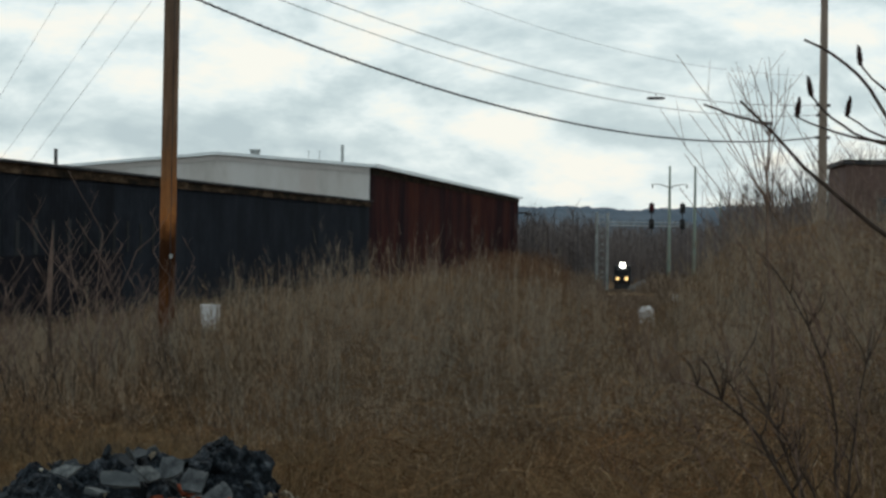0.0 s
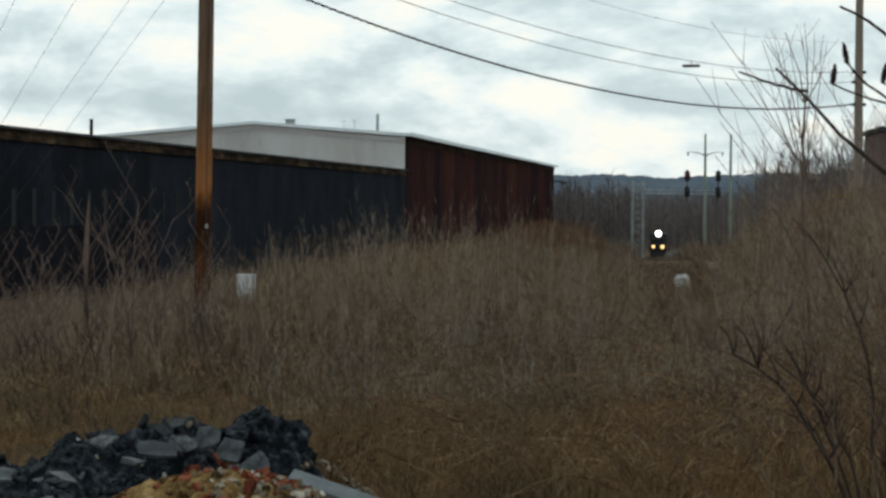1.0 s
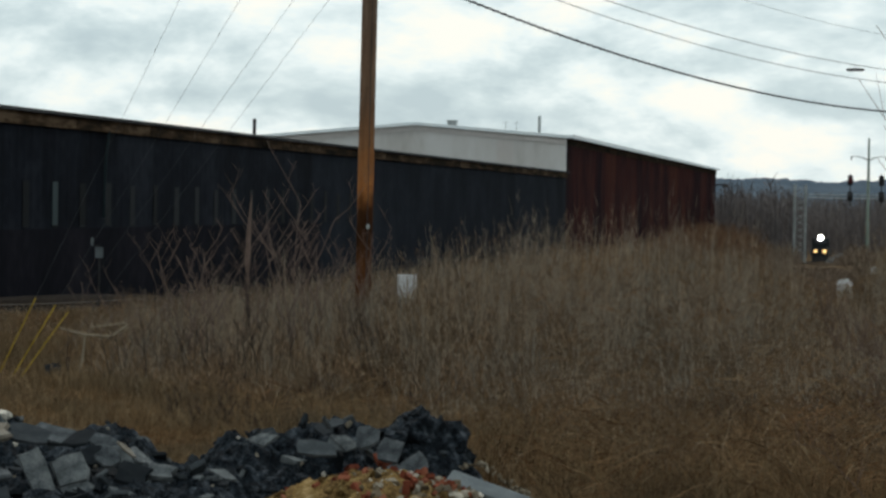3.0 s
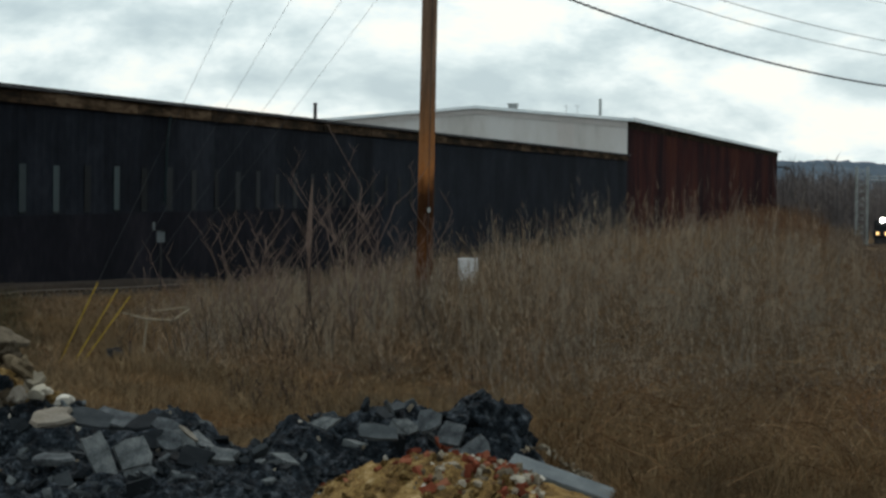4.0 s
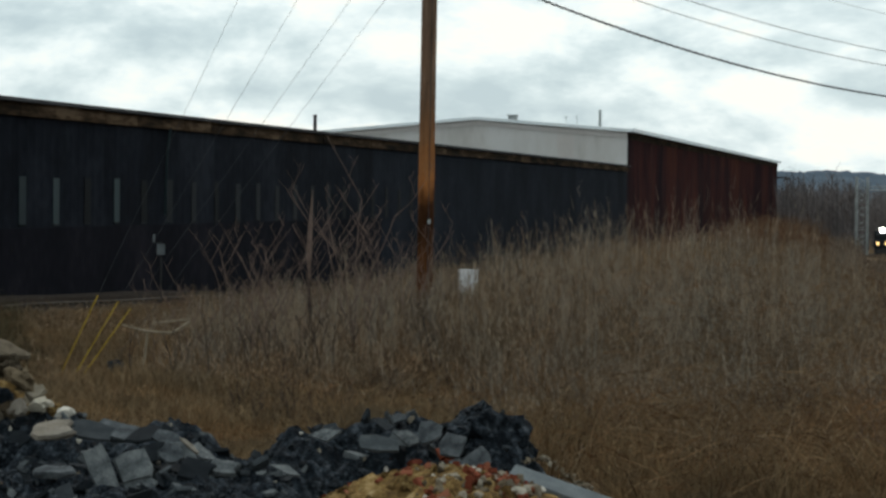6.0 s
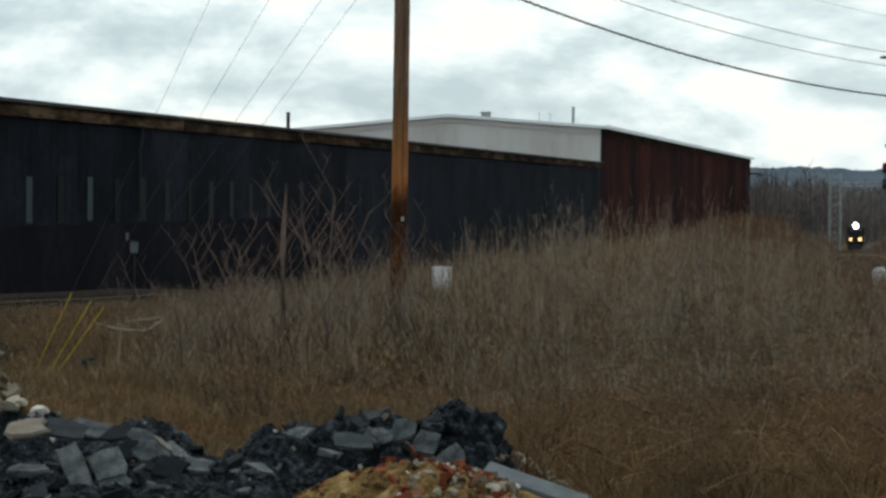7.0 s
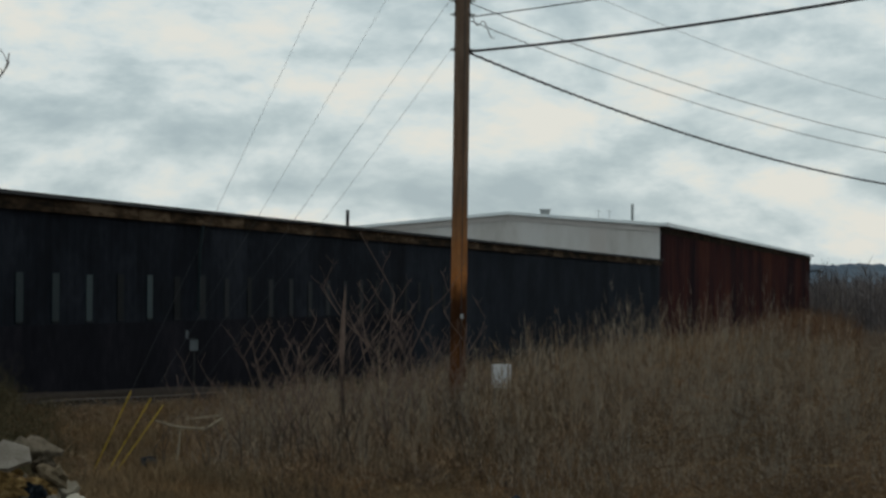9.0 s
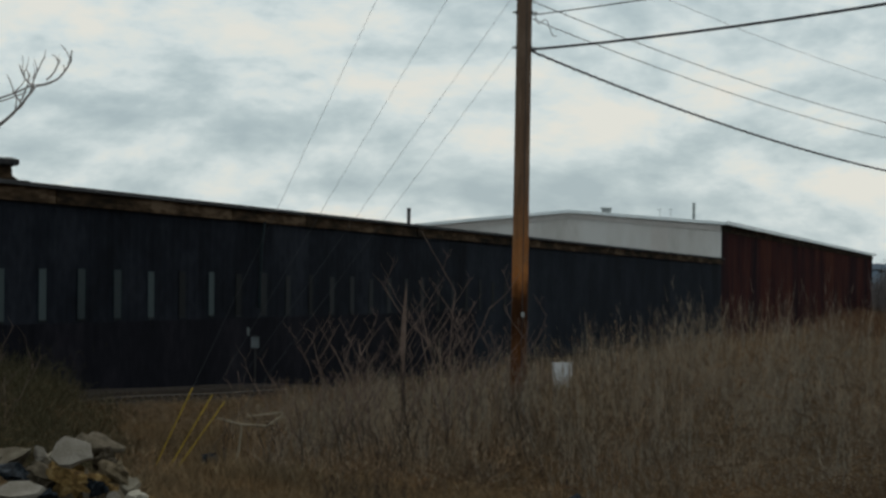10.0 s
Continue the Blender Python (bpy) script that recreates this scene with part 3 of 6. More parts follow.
gable(DARK1 + 0.02, "white_gable", M_WHITESHEET, 5.2)
gable(RED1 - 0.27, "far_gable", M_RUST, -5)
part("patched_sheet", block(1.5, 0.02, 3.4, -5.6, DARK1 - 0.01, 5.6, 0.0), M_PATCHSHADE, hall, "faintly stained sheet")
for name, x0, z0, x1, z1 in (("roof_slope", 0.45, RED_H - 0.03, -RED_W / 2, RIDGE), ("roof_slope", -RED_W - 0.35, RED_H - 0.33, -RED_W / 2, RIDGE)):
    bm = bmesh.new()
    v = [bm.verts.new(p) for p in ((x0, DARK1 - 0.35, z0), (x0, RED1 + 0.3, z0), (x1, RED1 + 0.3, z1), (x1, DARK1 - 0.35, z1), (x0, DARK1 - 0.35, z0 + 0.16), (x0, RED1 + 0.3, z0 + 0.16), (x1, RED1 + 0.3, z1 + 0.16), (x1, DARK1 - 0.35, z1 + 0.16))]
    for f in ((3, 2, 1, 0), (4, 5, 6, 7), (0, 1, 5, 4), (1, 2, 6, 5), (2, 3, 7, 6), (3, 0, 4, 7)):
        bm.faces.new([v[i] for i in f])
    bmesh.ops.recalc_face_normals(bm, faces=bm.faces)
    part(name, bm, M_ROOF, hall)
# grey strips added under the gable's eaves stand in for the soffit's shadow
for x0, z0, x1, z1 in ((-0.05, RED_H - 0.62, -RED_W / 2, RIDGE - 0.55), (-RED_W, RED_H - 0.92, -RED_W / 2, RIDGE - 0.55)):
    bm = bmesh.new()
    v = [bm.verts.new((x, DARK1 - dy, z)) for dy in (0.10, 0.0) for x, z in ((x0, z0), (x1, z1), (x1, z1 + 0.5), (x0, z0 + 0.5))]
    for f in ((0, 1, 2, 3), (7, 6, 5, 4), (0, 4, 5, 1), (2, 6, 7, 3)):
        bm.faces.new([v[k] for k in f])
    bmesh.ops.recalc_face_normals(bm, faces=bm.faces)
    part("eaves_channel", bm, M_PATCHSHADE, hall, "dull grey strip for the shade under the eaves")
for x0, z0, x1, z1 in ((0.46, RED_H - 0.12, -RED_W / 2, RIDGE - 0.09), (-RED_W - 0.36, RED_H - 0.42, -RED_W / 2, RIDGE - 0.09)):
    bm = bmesh.new()
    v = [bm.verts.new(p) for p in ((x0, DARK1 - 0.40, z0), (x1, DARK1 - 0.40, z1), (x1, DARK1 - 0.36, z1), (x0, DARK1 - 0.36, z0), (x0, DARK1 - 0.40, z0 + 0.28), (x1, DARK1 - 0.40, z1 + 0.28), (x1, DARK1 - 0.36, z1 + 0.28), (x0, DARK1 - 0.36, z0 + 0.28))]
    for f in ((3, 2, 1, 0), (4, 5, 6, 7), (0, 1, 5, 4), (1, 2, 6, 5), (2, 3, 7, 6), (3, 0, 4, 7)):
        bm.faces.new([v[i] for i in f])
    bmesh.ops.recalc_face_normals(bm, faces=bm.faces)
    part("bargeboard", bm, M_WHITETRIM, hall)
part("gutter", block(0.16, RED1 - DARK1 + 0.5, 0.34, 0.55, (DARK1 + RED1) / 2, RED_H - 0.10), M_WHITETRIM, hall)
bm = tube([(0.1, RED1 - 2, RED_H - 2.4), (1.6, RED1 - 2, RED_H - 2.3)], 0.12)
part("wall_lamp", lathe([(0.5, 0), (0.42, 0.35), (0.15, 0.5)], 12, bm, Matrix.Translation((1.7, RED1 - 2, RED_H - 2.8))), M_DARKMETAL, hall)


def roof_pipe(name, label, x, y, z, r, h, mat):
    t = thing(name, label, "chimney", WALL_M @ Matrix.Translation((x, along(y), z)))
    part("pipe", lathe([(r * 1.5, 0), (r * 1.5, 0.08), (r, 0.12), (r, h), (r * 1.12, h), (r * 1.12, h + 0.1)], 14), mat, t, smooth=False)
    return t


roof_pipe("roof_stack", "thin black stack pipe on the shed roof", -1.0, 151, DARK_H + 0.1, 0.085, 0.80, M_DARKMETAL)
roof_pipe("roof_chimney", "slim grey flue on the hall roof", -3.2, 289, RED_H + 0.2, 0.13, 1.75, M_STEEL)
t = thing("roof_vent", "squat metal vent box on the hall roof", "vent", WALL_M @ Matrix.Translation((-11.0, along(287), RED_H + 0.85)))
part("box", block(0.8, 0.8, 0.55, bevel=0.03), M_STEEL, t)
part("lid", block(0.95, 0.95, 0.1, 0, 0, 0.55, 0.02), M_STEEL, t)
for x in (-5.2, -6.2):
    t = thing("roof_aerial", "thin grey aerial mast on the hall roof", "aerial", WALL_M @ Matrix.Translation((x, along(288), RED_H + 0.4)))
    part("mast", tube([(0, 0, 0), (0, 0, 1.1)], 0.022, 5), M_STEEL, t)
    part("crossbar", tube([(-0.25, 0, 0.95), (0.25, 0, 0.95)], 0.015, 5), M_STEEL, t)
t = thing("roof_cupola", "dark capped ventilator on the shed roof", "vent", pose(-15.6, 94.5, DARK_H + 0.12, 0, 0, -9.6))
part("curb", block(1.3, 1.3, 0.16, 0, 0, 0, 0.02), M_DARKMETAL, t)
part("neck", lathe([(0.5, 0.16), (0.30, 0.30), (0.27, 0.55), (0.34, 0.60)], 16), M_FASCIA, t)
part("cap", lathe([(0.42, 0.60), (0.50, 0.64), (0.50, 0.78), (0.30, 0.84)], 16), M_DARKMETAL, t)
t = thing("wall_notice", "small pale notice board by the shed", "sign", pose(-8.05, 96, 0.0, 0, 0, -9.6))
part("post", tube([(0, 0, -0.2), (0, 0, 1.75)], 0.03, 6), M_DARKMETAL, t)
part("plate", block(0.25, 0.02, 0.33, 0, -0.04, 1.35, 0.004), M_CURB, t, "pale weathered plate")
part("marker", block(0.07, 0.02, 0.24, -0.22, -0.03, 1.72, 0.004), M_CURB, t, "narrow pale marker strip")
part("arm", tube([(-0.22, -0.01, 1.74), (0.0, -0.01, 1.70)], 0.012, 5), M_DARKMETAL, t)


# ================= railway =================
def sleeper_track(name, label, x0, y0, x1, y1, z=0.0, sleepers=True):
    """A piece of straight track between two points of the plan."""
    d = Vector((x1 - x0, y1 - y0))
    n = d.length
    ang = math.degrees(math.atan2(-d.x, d.y))
    t = thing(name, label, "railway track", pose(x0, y0, z, 0, 0, ang))
    bm = bmesh.new()
    prof = ((-2.3, -0.35), (-1.6, 0.0), (1.6, 0.0), (2.3, -0.35))
    steps = max(2, int(n / 2))
    rows = []
    for i in range(steps + 1):
        yy = n * i / steps
        zz = float(ground_z(x0 + d.x * i / steps, y0 + d.y * i / steps))
        rows.append([bm.verts.new((px, yy, pz * 0.5 + zz + 0.14 - z)) for px, pz in prof])
    for a, b in zip(rows, rows[1:]):
        for k in range(3):
            bm.faces.new((a[k], a[k + 1], b[k + 1], b[k]))
    part("ballast_bed", bm, M_BALLAST, t, "dark cinder ballast")
    for side in (-0.72, 0.72):
        bm = bmesh.new()
        rows = []
        for i in range(steps + 1):
            yy = n * i / steps
            zz = float(ground_z(x0 + d.x * i / steps, y0 + d.y * i / steps)) + 0.18 - z
            rows.append([bm.verts.new((side + px, yy, zz + pz)) for px, pz in ((-0.07, 0), (-0.02, 0.03), (-0.035, 0.12), (-0.035, 0.16), (0.035, 0.16), (0.035, 0.12), (0.02, 0.03), (0.07, 0))])
        for a, b in zip(rows, rows[1:]):
            for k in range(7):
                bm.faces.new((a[k], a[k + 1], b[k + 1], b[k]))
        part("rail", bm, M_RAIL, t, "brown rusted rail")
    if sleepers:
        me = mesh_of("sleeper", block(2.5, 0.23, 0.1, 0, 0, 0, 0.01), M_TIE)
        for i in range(min(290, int(n / 0.6))):
            o = part("sleeper", me, None, t)
            f = (i + 0.5) * 0.6 / n
            o.location = (0, (i + 0.5) * 0.6, float(ground_z(x0 + d.x * f, y0 + d.y * f)) + 0.09 - z)
    return t


sleeper_track("railway_track", "rusty siding on dark cinders beside the shed", -13.6, 74, -4.6, 122)
sleeper_track("railway_track", "main line track running to the signal bridge", 18.0, 215, 81.2, 575, 0, False)
sleeper_track("railway_track", "second main line track under the signal bridge", 23.5, 215, 86.6, 575, 0, False)


def lattice(bm, base, top, w, bays, r=0.05):
    """Four legs with zigzag bracing from base to top (vertical or level)."""
    base, top = Vector(base), Vector(top)
    d = (top - base).normalized()
    s = Vector((0, 1, 0))
    u = s.cross(d).normalized()
    corners = [(u * a + s * b) * w / 2 for a, b in ((-1, -1), (1, -1), (1, 1), (-1, 1))]
    for c in corners:
        tube([base + c, top + c], r, 4, bm)
    for i in range(bays):
        p, q = base.lerp(top, i / bays), base.lerp(top, (i + 1) / bays)
        for k in range(4):
            a, b = corners[k], corners[(k + 1) % 4]
            tube([p + (a if i % 2 else b), q + (b if i % 2 else a)], r * 0.4, 4, bm)
    return bm


gantry = thing("signal_bridge", "grey lattice cantilever railway signal mast", "railway signal", pose(59.5, 430, -4.9))
part("mast", lattice(bmesh.new(), (0, 0, 0), (0, 0, 11.4), 1.5, 12, 0.085), M_STEEL, gantry)
part("arm", lattice(bmesh.new(), (0.7, 0, 9.9), (11.6, 0, 9.9), 0.5, 16, 0.045), M_STEEL, gantry)
part("walkway", block(11.5, 0.7, 0.08, 6.2, 0, 9.58), M_STEEL, gantry)
part("base", block(2.2, 2.2, 0.6, 0, 0, -0.3, 0.05), M_CONCRETE, gantry)
for x in (6.7, 11.0):
    for z, mat in ((12.0, M_REDLENS if x < 8 else M_DARKMETAL), (9.8, M_DARKMETAL)):
        head = part("signal_head", lathe([(0.14, 0), (0.36, 0.12), (0.40, 0.3), (0.36, 0.48), (0.2, 0.55)], 14, m=Matrix.Translation((x, -0.6, z + 0.1)) @ pose(0, 0, 0, 90, 0, 0)), mat, gantry)
        part("backing_plate", block(0.72, 0.05, 1.35, x, -0.75, z - 0.58, 0.02), M_DARKMETAL, head)
    part("signal_post", tube([(x, -0.7, 8.6), (x, -0.7, 13.0)], 0.08, 6), M_DARKMETAL, gantry)


def steel_line_pole(x, y, z, arms):
    t = thing("steel_line_pole", "pale steel transmission pole with swept arms", "utility pole", pose(x, y, z), group="transmission poles by the railway")
    part("shaft", lathe([(0.27, 0), (0.24, 5), (0.20, 11), (0.14, 16.9)], 12), M_STEELGREEN, t)
    if arms:
        for s in (-1, 1):
            part("arm", tube([(0, 0, 13.7), (s * 0.9, 0, 14.1), (s * 1.8, 0, 14.25), (s * 2.7, 0, 14.2)], [0.10, 0.08, 0.06, 0.05], 6), M_STEEL, t)
            part("insulator", lathe([(0.04, 13.6), (0.10, 13.7), (0.10, 14.0), (0.04, 14.1)], 8, m=Matrix.Translation((s * 2.5, 0, 0.1))), M_DARKMETAL, t)
    return t


steel_line_pole(72.0, 450, -3.4, True)
steel_line_pole(75.7, 450, -3.4, False)
steel_line_pole(113.0, 640, -4.0, True)

loco = thing("locomotive", "dark freight locomotive with lit headlights", "locomotive", pose(81.2, 560, -6.35, 0, 0, -9.6))
bm = block(3.0, 1.6, 1.3, 0, 0.2, 1.35, 0.12)
part("platform", bm, M_LOCO, loco)
part("nose", block(2.1, 2.2, 1.55, 0, 1.4, 2.2, 0.2), M_LOCO, loco)
cab = part("cab", block(3.0, 2.4, 2.2, 0, 3.6, 2.2, 0.18), M_LOCO, loco)
for x in (-0.72, 0.72):
    part("windscreen", block(1.0, 0.06, 0.6, x, 2.39, 3.5, 0.02), M_GLASS, cab)
part("hood", block(2.0, 14, 2.0, 0, 11.8, 2.2, 0.15), M_TEAL, loco)
part("underframe", block(2.9, 18, 0.5, 0, 9.6, 1.5, 0.05), M_LOCO, loco)
part("fuel_tank", block(2.6, 5, 0.9, 0, 9.5, 0.6, 0.1), M_LOCO, loco)
bm = bmesh.new()
v = [bm.verts.new(p) for p in ((-1.4, -0.5, 0.25), (0, -0.95, 0.25), (1.4, -0.5, 0.25), (-1.4, -0.1, 1.35), (0, -0.35, 1.35), (1.4, -0.1, 1.35), (-1.4, 0.2, 0.3), (1.4, 0.2, 0.3), (-1.4, 0.2, 1.35), (1.4, 0.2, 1.35))]
for f in ((0, 1, 4, 3), (1, 2, 5, 4), (0, 3, 8, 6), (2, 7, 9, 5), (3, 4, 5, 9, 8), (6, 7, 2, 1, 0)):
    bm.faces.new([v[i] for i in f])
part("plow", bm, M_DARKMETAL, loco)
for yy in (3.2, 15.5):
    bogie = part("bogie", block(2.2, 3.6, 0.5, 0, yy, 0.45, 0.05), M_DARKMETAL, loco)
    for dy in (-1.3, 0, 1.3):
        for x in (-0.75, 0.75):
            part("wheel", lathe([(0.5, -0.07), (0.5, 0.07)], 18, m=Matrix.Translation((x, yy + dy, 0.5)) @ pose(0, 0, 0, 0, 90, 0)), M_DARKMETAL, bogie)
FACE = pose(0, 0, 0, 90, 0, 0)
part("headlight", lathe([(0.25, 0), (0.46, 0.1), (0.46, 0.16)], 18, m=Matrix.Translation((0, 2.32, 4.42)) @ FACE), M_LAMP, loco, "lit white headlight")
for x in (-0.8, 0.8):
    big = 1.0 if x > 0 else 0.85
    part("ditch_light", lathe([(0.15 * big, 0), (0.34 * big, 0.1), (0.34 * big, 0.14)], 14, m=Matrix.Translation((x, -0.62, 2.05)) @ FACE), M_LAMPAMBER, loco, "lit amber ditch light")
    part("handrail", tube([(x * 1.7, -0.5, 1.4), (x * 1.7, -0.5, 2.6), (x * 1.7, 2.2, 2.7)], 0.03, 5), M_STEEL, loco)


def cabinet(name, label, x, y, z, w, d, h, lean=0, turn=0, soft=0.025):
    t = thing(name, label, "cabinet", pose(x, y, z, 0, lean, turn))
    body = part("body", block(w, d, h, bevel=soft), M_WHITEBOX, t)
    part("lid", block(w + 0.012 - 2 * (soft - 0.025), d + 0.012 - 2 * (soft - 0.025), 0.04, 0, 0, h, 0.012), M_WHITEBOX, t)
    part("door", block(w * 0.84, 0.02, h * 0.8, 0, -d / 2 - 0.01, h * 0.08, 0.006), M_WHITEBOX, t)
    part("latch", block(0.03, 0.03, 0.1, w * 0.33, -d / 2 - 0.03, h * 0.45, 0.005), M_DARKMETAL, t)
    return t


cabinet("relay_cabinet", "white steel cabinet standing in the weeds", 0.865, 63.4, 0.0, 0.36, 0.32, 1.70, 0, -8)
cabinet("relay_cabinet", "leaning white signal cabinet by the railway", 15.40, 100, -0.05, 0.44, 0.40, 1.0, -8, -35, 0.12)
cabinet("relay_cabinet", "small white cabinet in the railway brush", 21.1, 130, -0.05, 0.26, 0.26, 0.85, 0, -12)

t = thing("gravel_heap", "pale grey gravel heap beside the track", "gravel heap", pose(76.5, 500, -6.0))
bm = bmesh.new()
bmesh.ops.create_icosphere(bm, subdivisions=4, radius=1.0)
for v in bm.verts:
    v.co = Vector((v.co.x * 3.2, v.co.y * 4, max(v.co.z, -0.1) * 2.2)) * (1 + 0.14 * noise.noise(v.co * 2.2))
part("mound", bm, M_GRAVEL, t)


# ================= poles and wires =================
def utility_pole(label, x, y, height, r0, r1, mat, group="utility poles", lean=0.0):
    t = thing("utility_pole", label, "utility pole", pose(x, y, float(ground_z(x, y)), 0, lean, 0), group=group)
    bm = bmesh.new()
    lathe([(r0 + (r1 - r0) * i / 12, -0.3 + (height + 0.3) * i / 12) for i in range(13)], 18, bm)
    part("shaft", bm, mat, t, smooth=True)
    return t


POLE1 = (0.03, 64.0)
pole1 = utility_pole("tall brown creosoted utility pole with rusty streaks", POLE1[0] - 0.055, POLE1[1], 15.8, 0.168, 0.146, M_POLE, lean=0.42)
part("tag", block(0.06, 0.012, 0.09, 0.07, -0.165, 2.6, 0.003), M_STEEL, pole1, "small pale metal tag")
part("ground_wire", tube([(0.06, -0.165, 0.1), (0.055, -0.16, 5), (0.05, -0.15, 11)], 0.008, 5), M_CABLE, pole1)
for z in (8.06, 8.78, 9.06):
    br = part("bracket", block(0.34, 0.12, 0.08, 0, 0, z - 0.04, 0.01), M_DARKMETAL, pole1, "bolted steel bracket")
    part("bolt", tube([(-0.24, 0, z), (0.26, 0, z)], 0.02, 6), M_STEEL, br)
part("crossarm", block(2.4, 0.1, 0.12, 0, -0.2, 14.6, 0.01), M_POLEGREY, pole1)
for x in (-1.0, 0.35, 1.0):
    part("insulator", lathe([(0.03, 14.7), (0.07, 14.76), (0.08, 14.9), (0.04, 14.98)], 10, m=Matrix.Translation((x, -0.2, 0))), M_DARKMETAL, pole1)

POLE2 = (23.05, 110.0)
pole2 = utility_pole("grey weathered utility pole behind bare shrubs", *POLE2, 13.0, 0.185, 0.125, M_POLEGREY)
for z in (6.81, 7.6, 7.95):
    part("bracket", block(0.5, 0.14, 0.1, 0, 0, z - 0.05, 0.01), M_DARKMETAL, pole2)
POLE3 = (17.5, 24.0)
pole3 = utility_pole("brown utility pole carrying the service cables", *POLE3, 10.5, 0.16, 0.12, M_POLE)


def wire(name, label, a, b, sag, r, mat, n=24, twist=0.0, parent=None):
    a, b = Vector(a), Vector(b)
    pts = []
    for i in range(n + 1):
        f = i / n
        p = a.lerp(b, f)
        p.z -= 4 * sag * f * (1 - f)
        pts.append(p)
    o = part(name, tube(pts, r, 6), mat, parent)
    if twist:
        # a lashing of thinner strand wound round the messenger
        m = int((b - a).length / 0.42)
        wind = []
        for i in range(m * 6 + 1):
            f = i / (m * 6)
            p = a.lerp(b, f)
            p.z -= 4 * sag * f * (1 - f)
            an = i * math.pi / 3
            wind.append(p + Vector((0, math.cos(an), math.sin(an))) * twist)
        part("lashing", tube(wind, r * 0.55, 4), mat, o)
    if parent is None:
        tagged(o, label, "cable", group="overhead cables")
    return o


A1 = (POLE1[0] + 0.17, POLE1[1])
wire("overhead_cable", "thick black lashed cable between the poles", (*A1, 8.04), (POLE2[0] - 0.2, POLE2[1], 6.81), 1.15, 0.022, M_CABLE, twist=0.028)
wire("overhead_cable", "black cable sagging between the poles", (*A1, 8.70), (POLE2[0] - 0.2, POLE2[1], 7.6), 1.0, 0.008, M_WIRE, twist=0.012)
wire("overhead_cable", "thin black cable sagging between the poles", (*A1, 9.06), (POLE2[0] - 0.2, POLE2[1], 7.95), 0.95, 0.008, M_WIRE, twist=0.012)
wire("overhead_cable", "thin grey upper wire between the poles", (POLE1[0] + 0.17, POLE1[1], 10.35), (POLE2[0] - 0.2, POLE2[1], 9.0), 1.04, 0.005, M_WIRE)
wire("overhead_cable", "thick black service cable leaving the tall pole", (*A1, 8.08), (POLE3[0], POLE3[1], 8.9), 0.55, 0.026, M_CABLE)
wire("overhead_cable", "thin service wire leaving the tall pole", (*A1, 8.78), (POLE3[0], POLE3[1], 9.6), 0.5, 0.012, M_CABLE)
loop = []
for i in range(25):
    f = i / 24
    loop.append((A1[0] + 0.05 + 0.45 * f, A1[1] + 0.9 * f, 8.78 - 0.30 * f - 0.10 * math.sin(f * 9)))
tagged(part("drip_loop", tube(loop, 0.009, 5), M_CABLE), "curled drip loop of cable at the tall pole", "cable")
t = thing("splice_case", "small dark splice case hung on the cable", "cable fitting", pose(14.4, 92.8, 7.33, 0, 0, -26))
part("case", lathe([(0.02, -0.28), (0.045, -0.22), (0.045, 0.22), (0.02, 0.28)], 10, m=pose(0, 0, 0, 90, 0, 90)), M_DARKMETAL, t)
part("hanger", tube([(0, 0, 0.05), (0, 0, 0.16)], 0.012, 5), M_DARKMETAL, t)

for top, gx_, gy_, guard in ((15.2, -6.75, 57.5, True), (11.5, -6.5, 57.4, True), (9.25, -6.35, 57.2, True), (8.2, -6.0, 57.6, False)):
    gz_ = float(ground_z(gx_, gy_)) - 0.05
    a = Vector((POLE1[0] - 0.16, POLE1[1], top))
    b = Vector((gx_, gy_, gz_))
    g = thing("guy_wire", "steel guy wire staying the tall pole", "guy wire", group="guy wires of the tall pole")
    part("strand", tube([a, b], 0.0034, 5), M_WIRE, g)
    if guard:
        d = (a - b).normalized()
        part("guard", tube([b + d * 0.1, b + d * 1.95], 0.0135, 8), M_YELLOW, g, "yellow plastic guy guard")
    part("anchor_rod", tube([b - Vector((0, 0, 0.25)), b + (a - b).normalized() * 0.3], 0.014, 6), M_DARKMETAL, g)

# ================= brick building behind the shrubs =================
house = thing("brick_building", "brown brick building behind bare shrubs", "building", pose(41.7, 152, float(ground_z(40, 152)), 0, 0, -8))
part("wall", block(17, 12, 7.9, 0, 6, -1, 0.0), M_BRICKWALL, house)
part("parapet", block(17.3, 12.3, 0.25, 0, 6, 6.9, 0.03), M_ROOFDARK, house, "dark metal coping")
part("downpipe", tube([(-1.6, -0.12, -0.5), (-1.6, -0.12, 6.6)], 0.10, 8), M_WHITETRIM, house, "white downpipe")
for x in (-6.5, -3.2, 0.1, 3.4, 6.7):
    for z in (0.8, 3.7):
        w = part("window", block(1.25, 0.08, 1.7, x, -0.02, z, 0.02), M_BRICKWALL, house)
        part("pane", block(1.0, 0.06, 1.45, x, -0.06, z + 0.12, 0.01), M_GLASS, w)


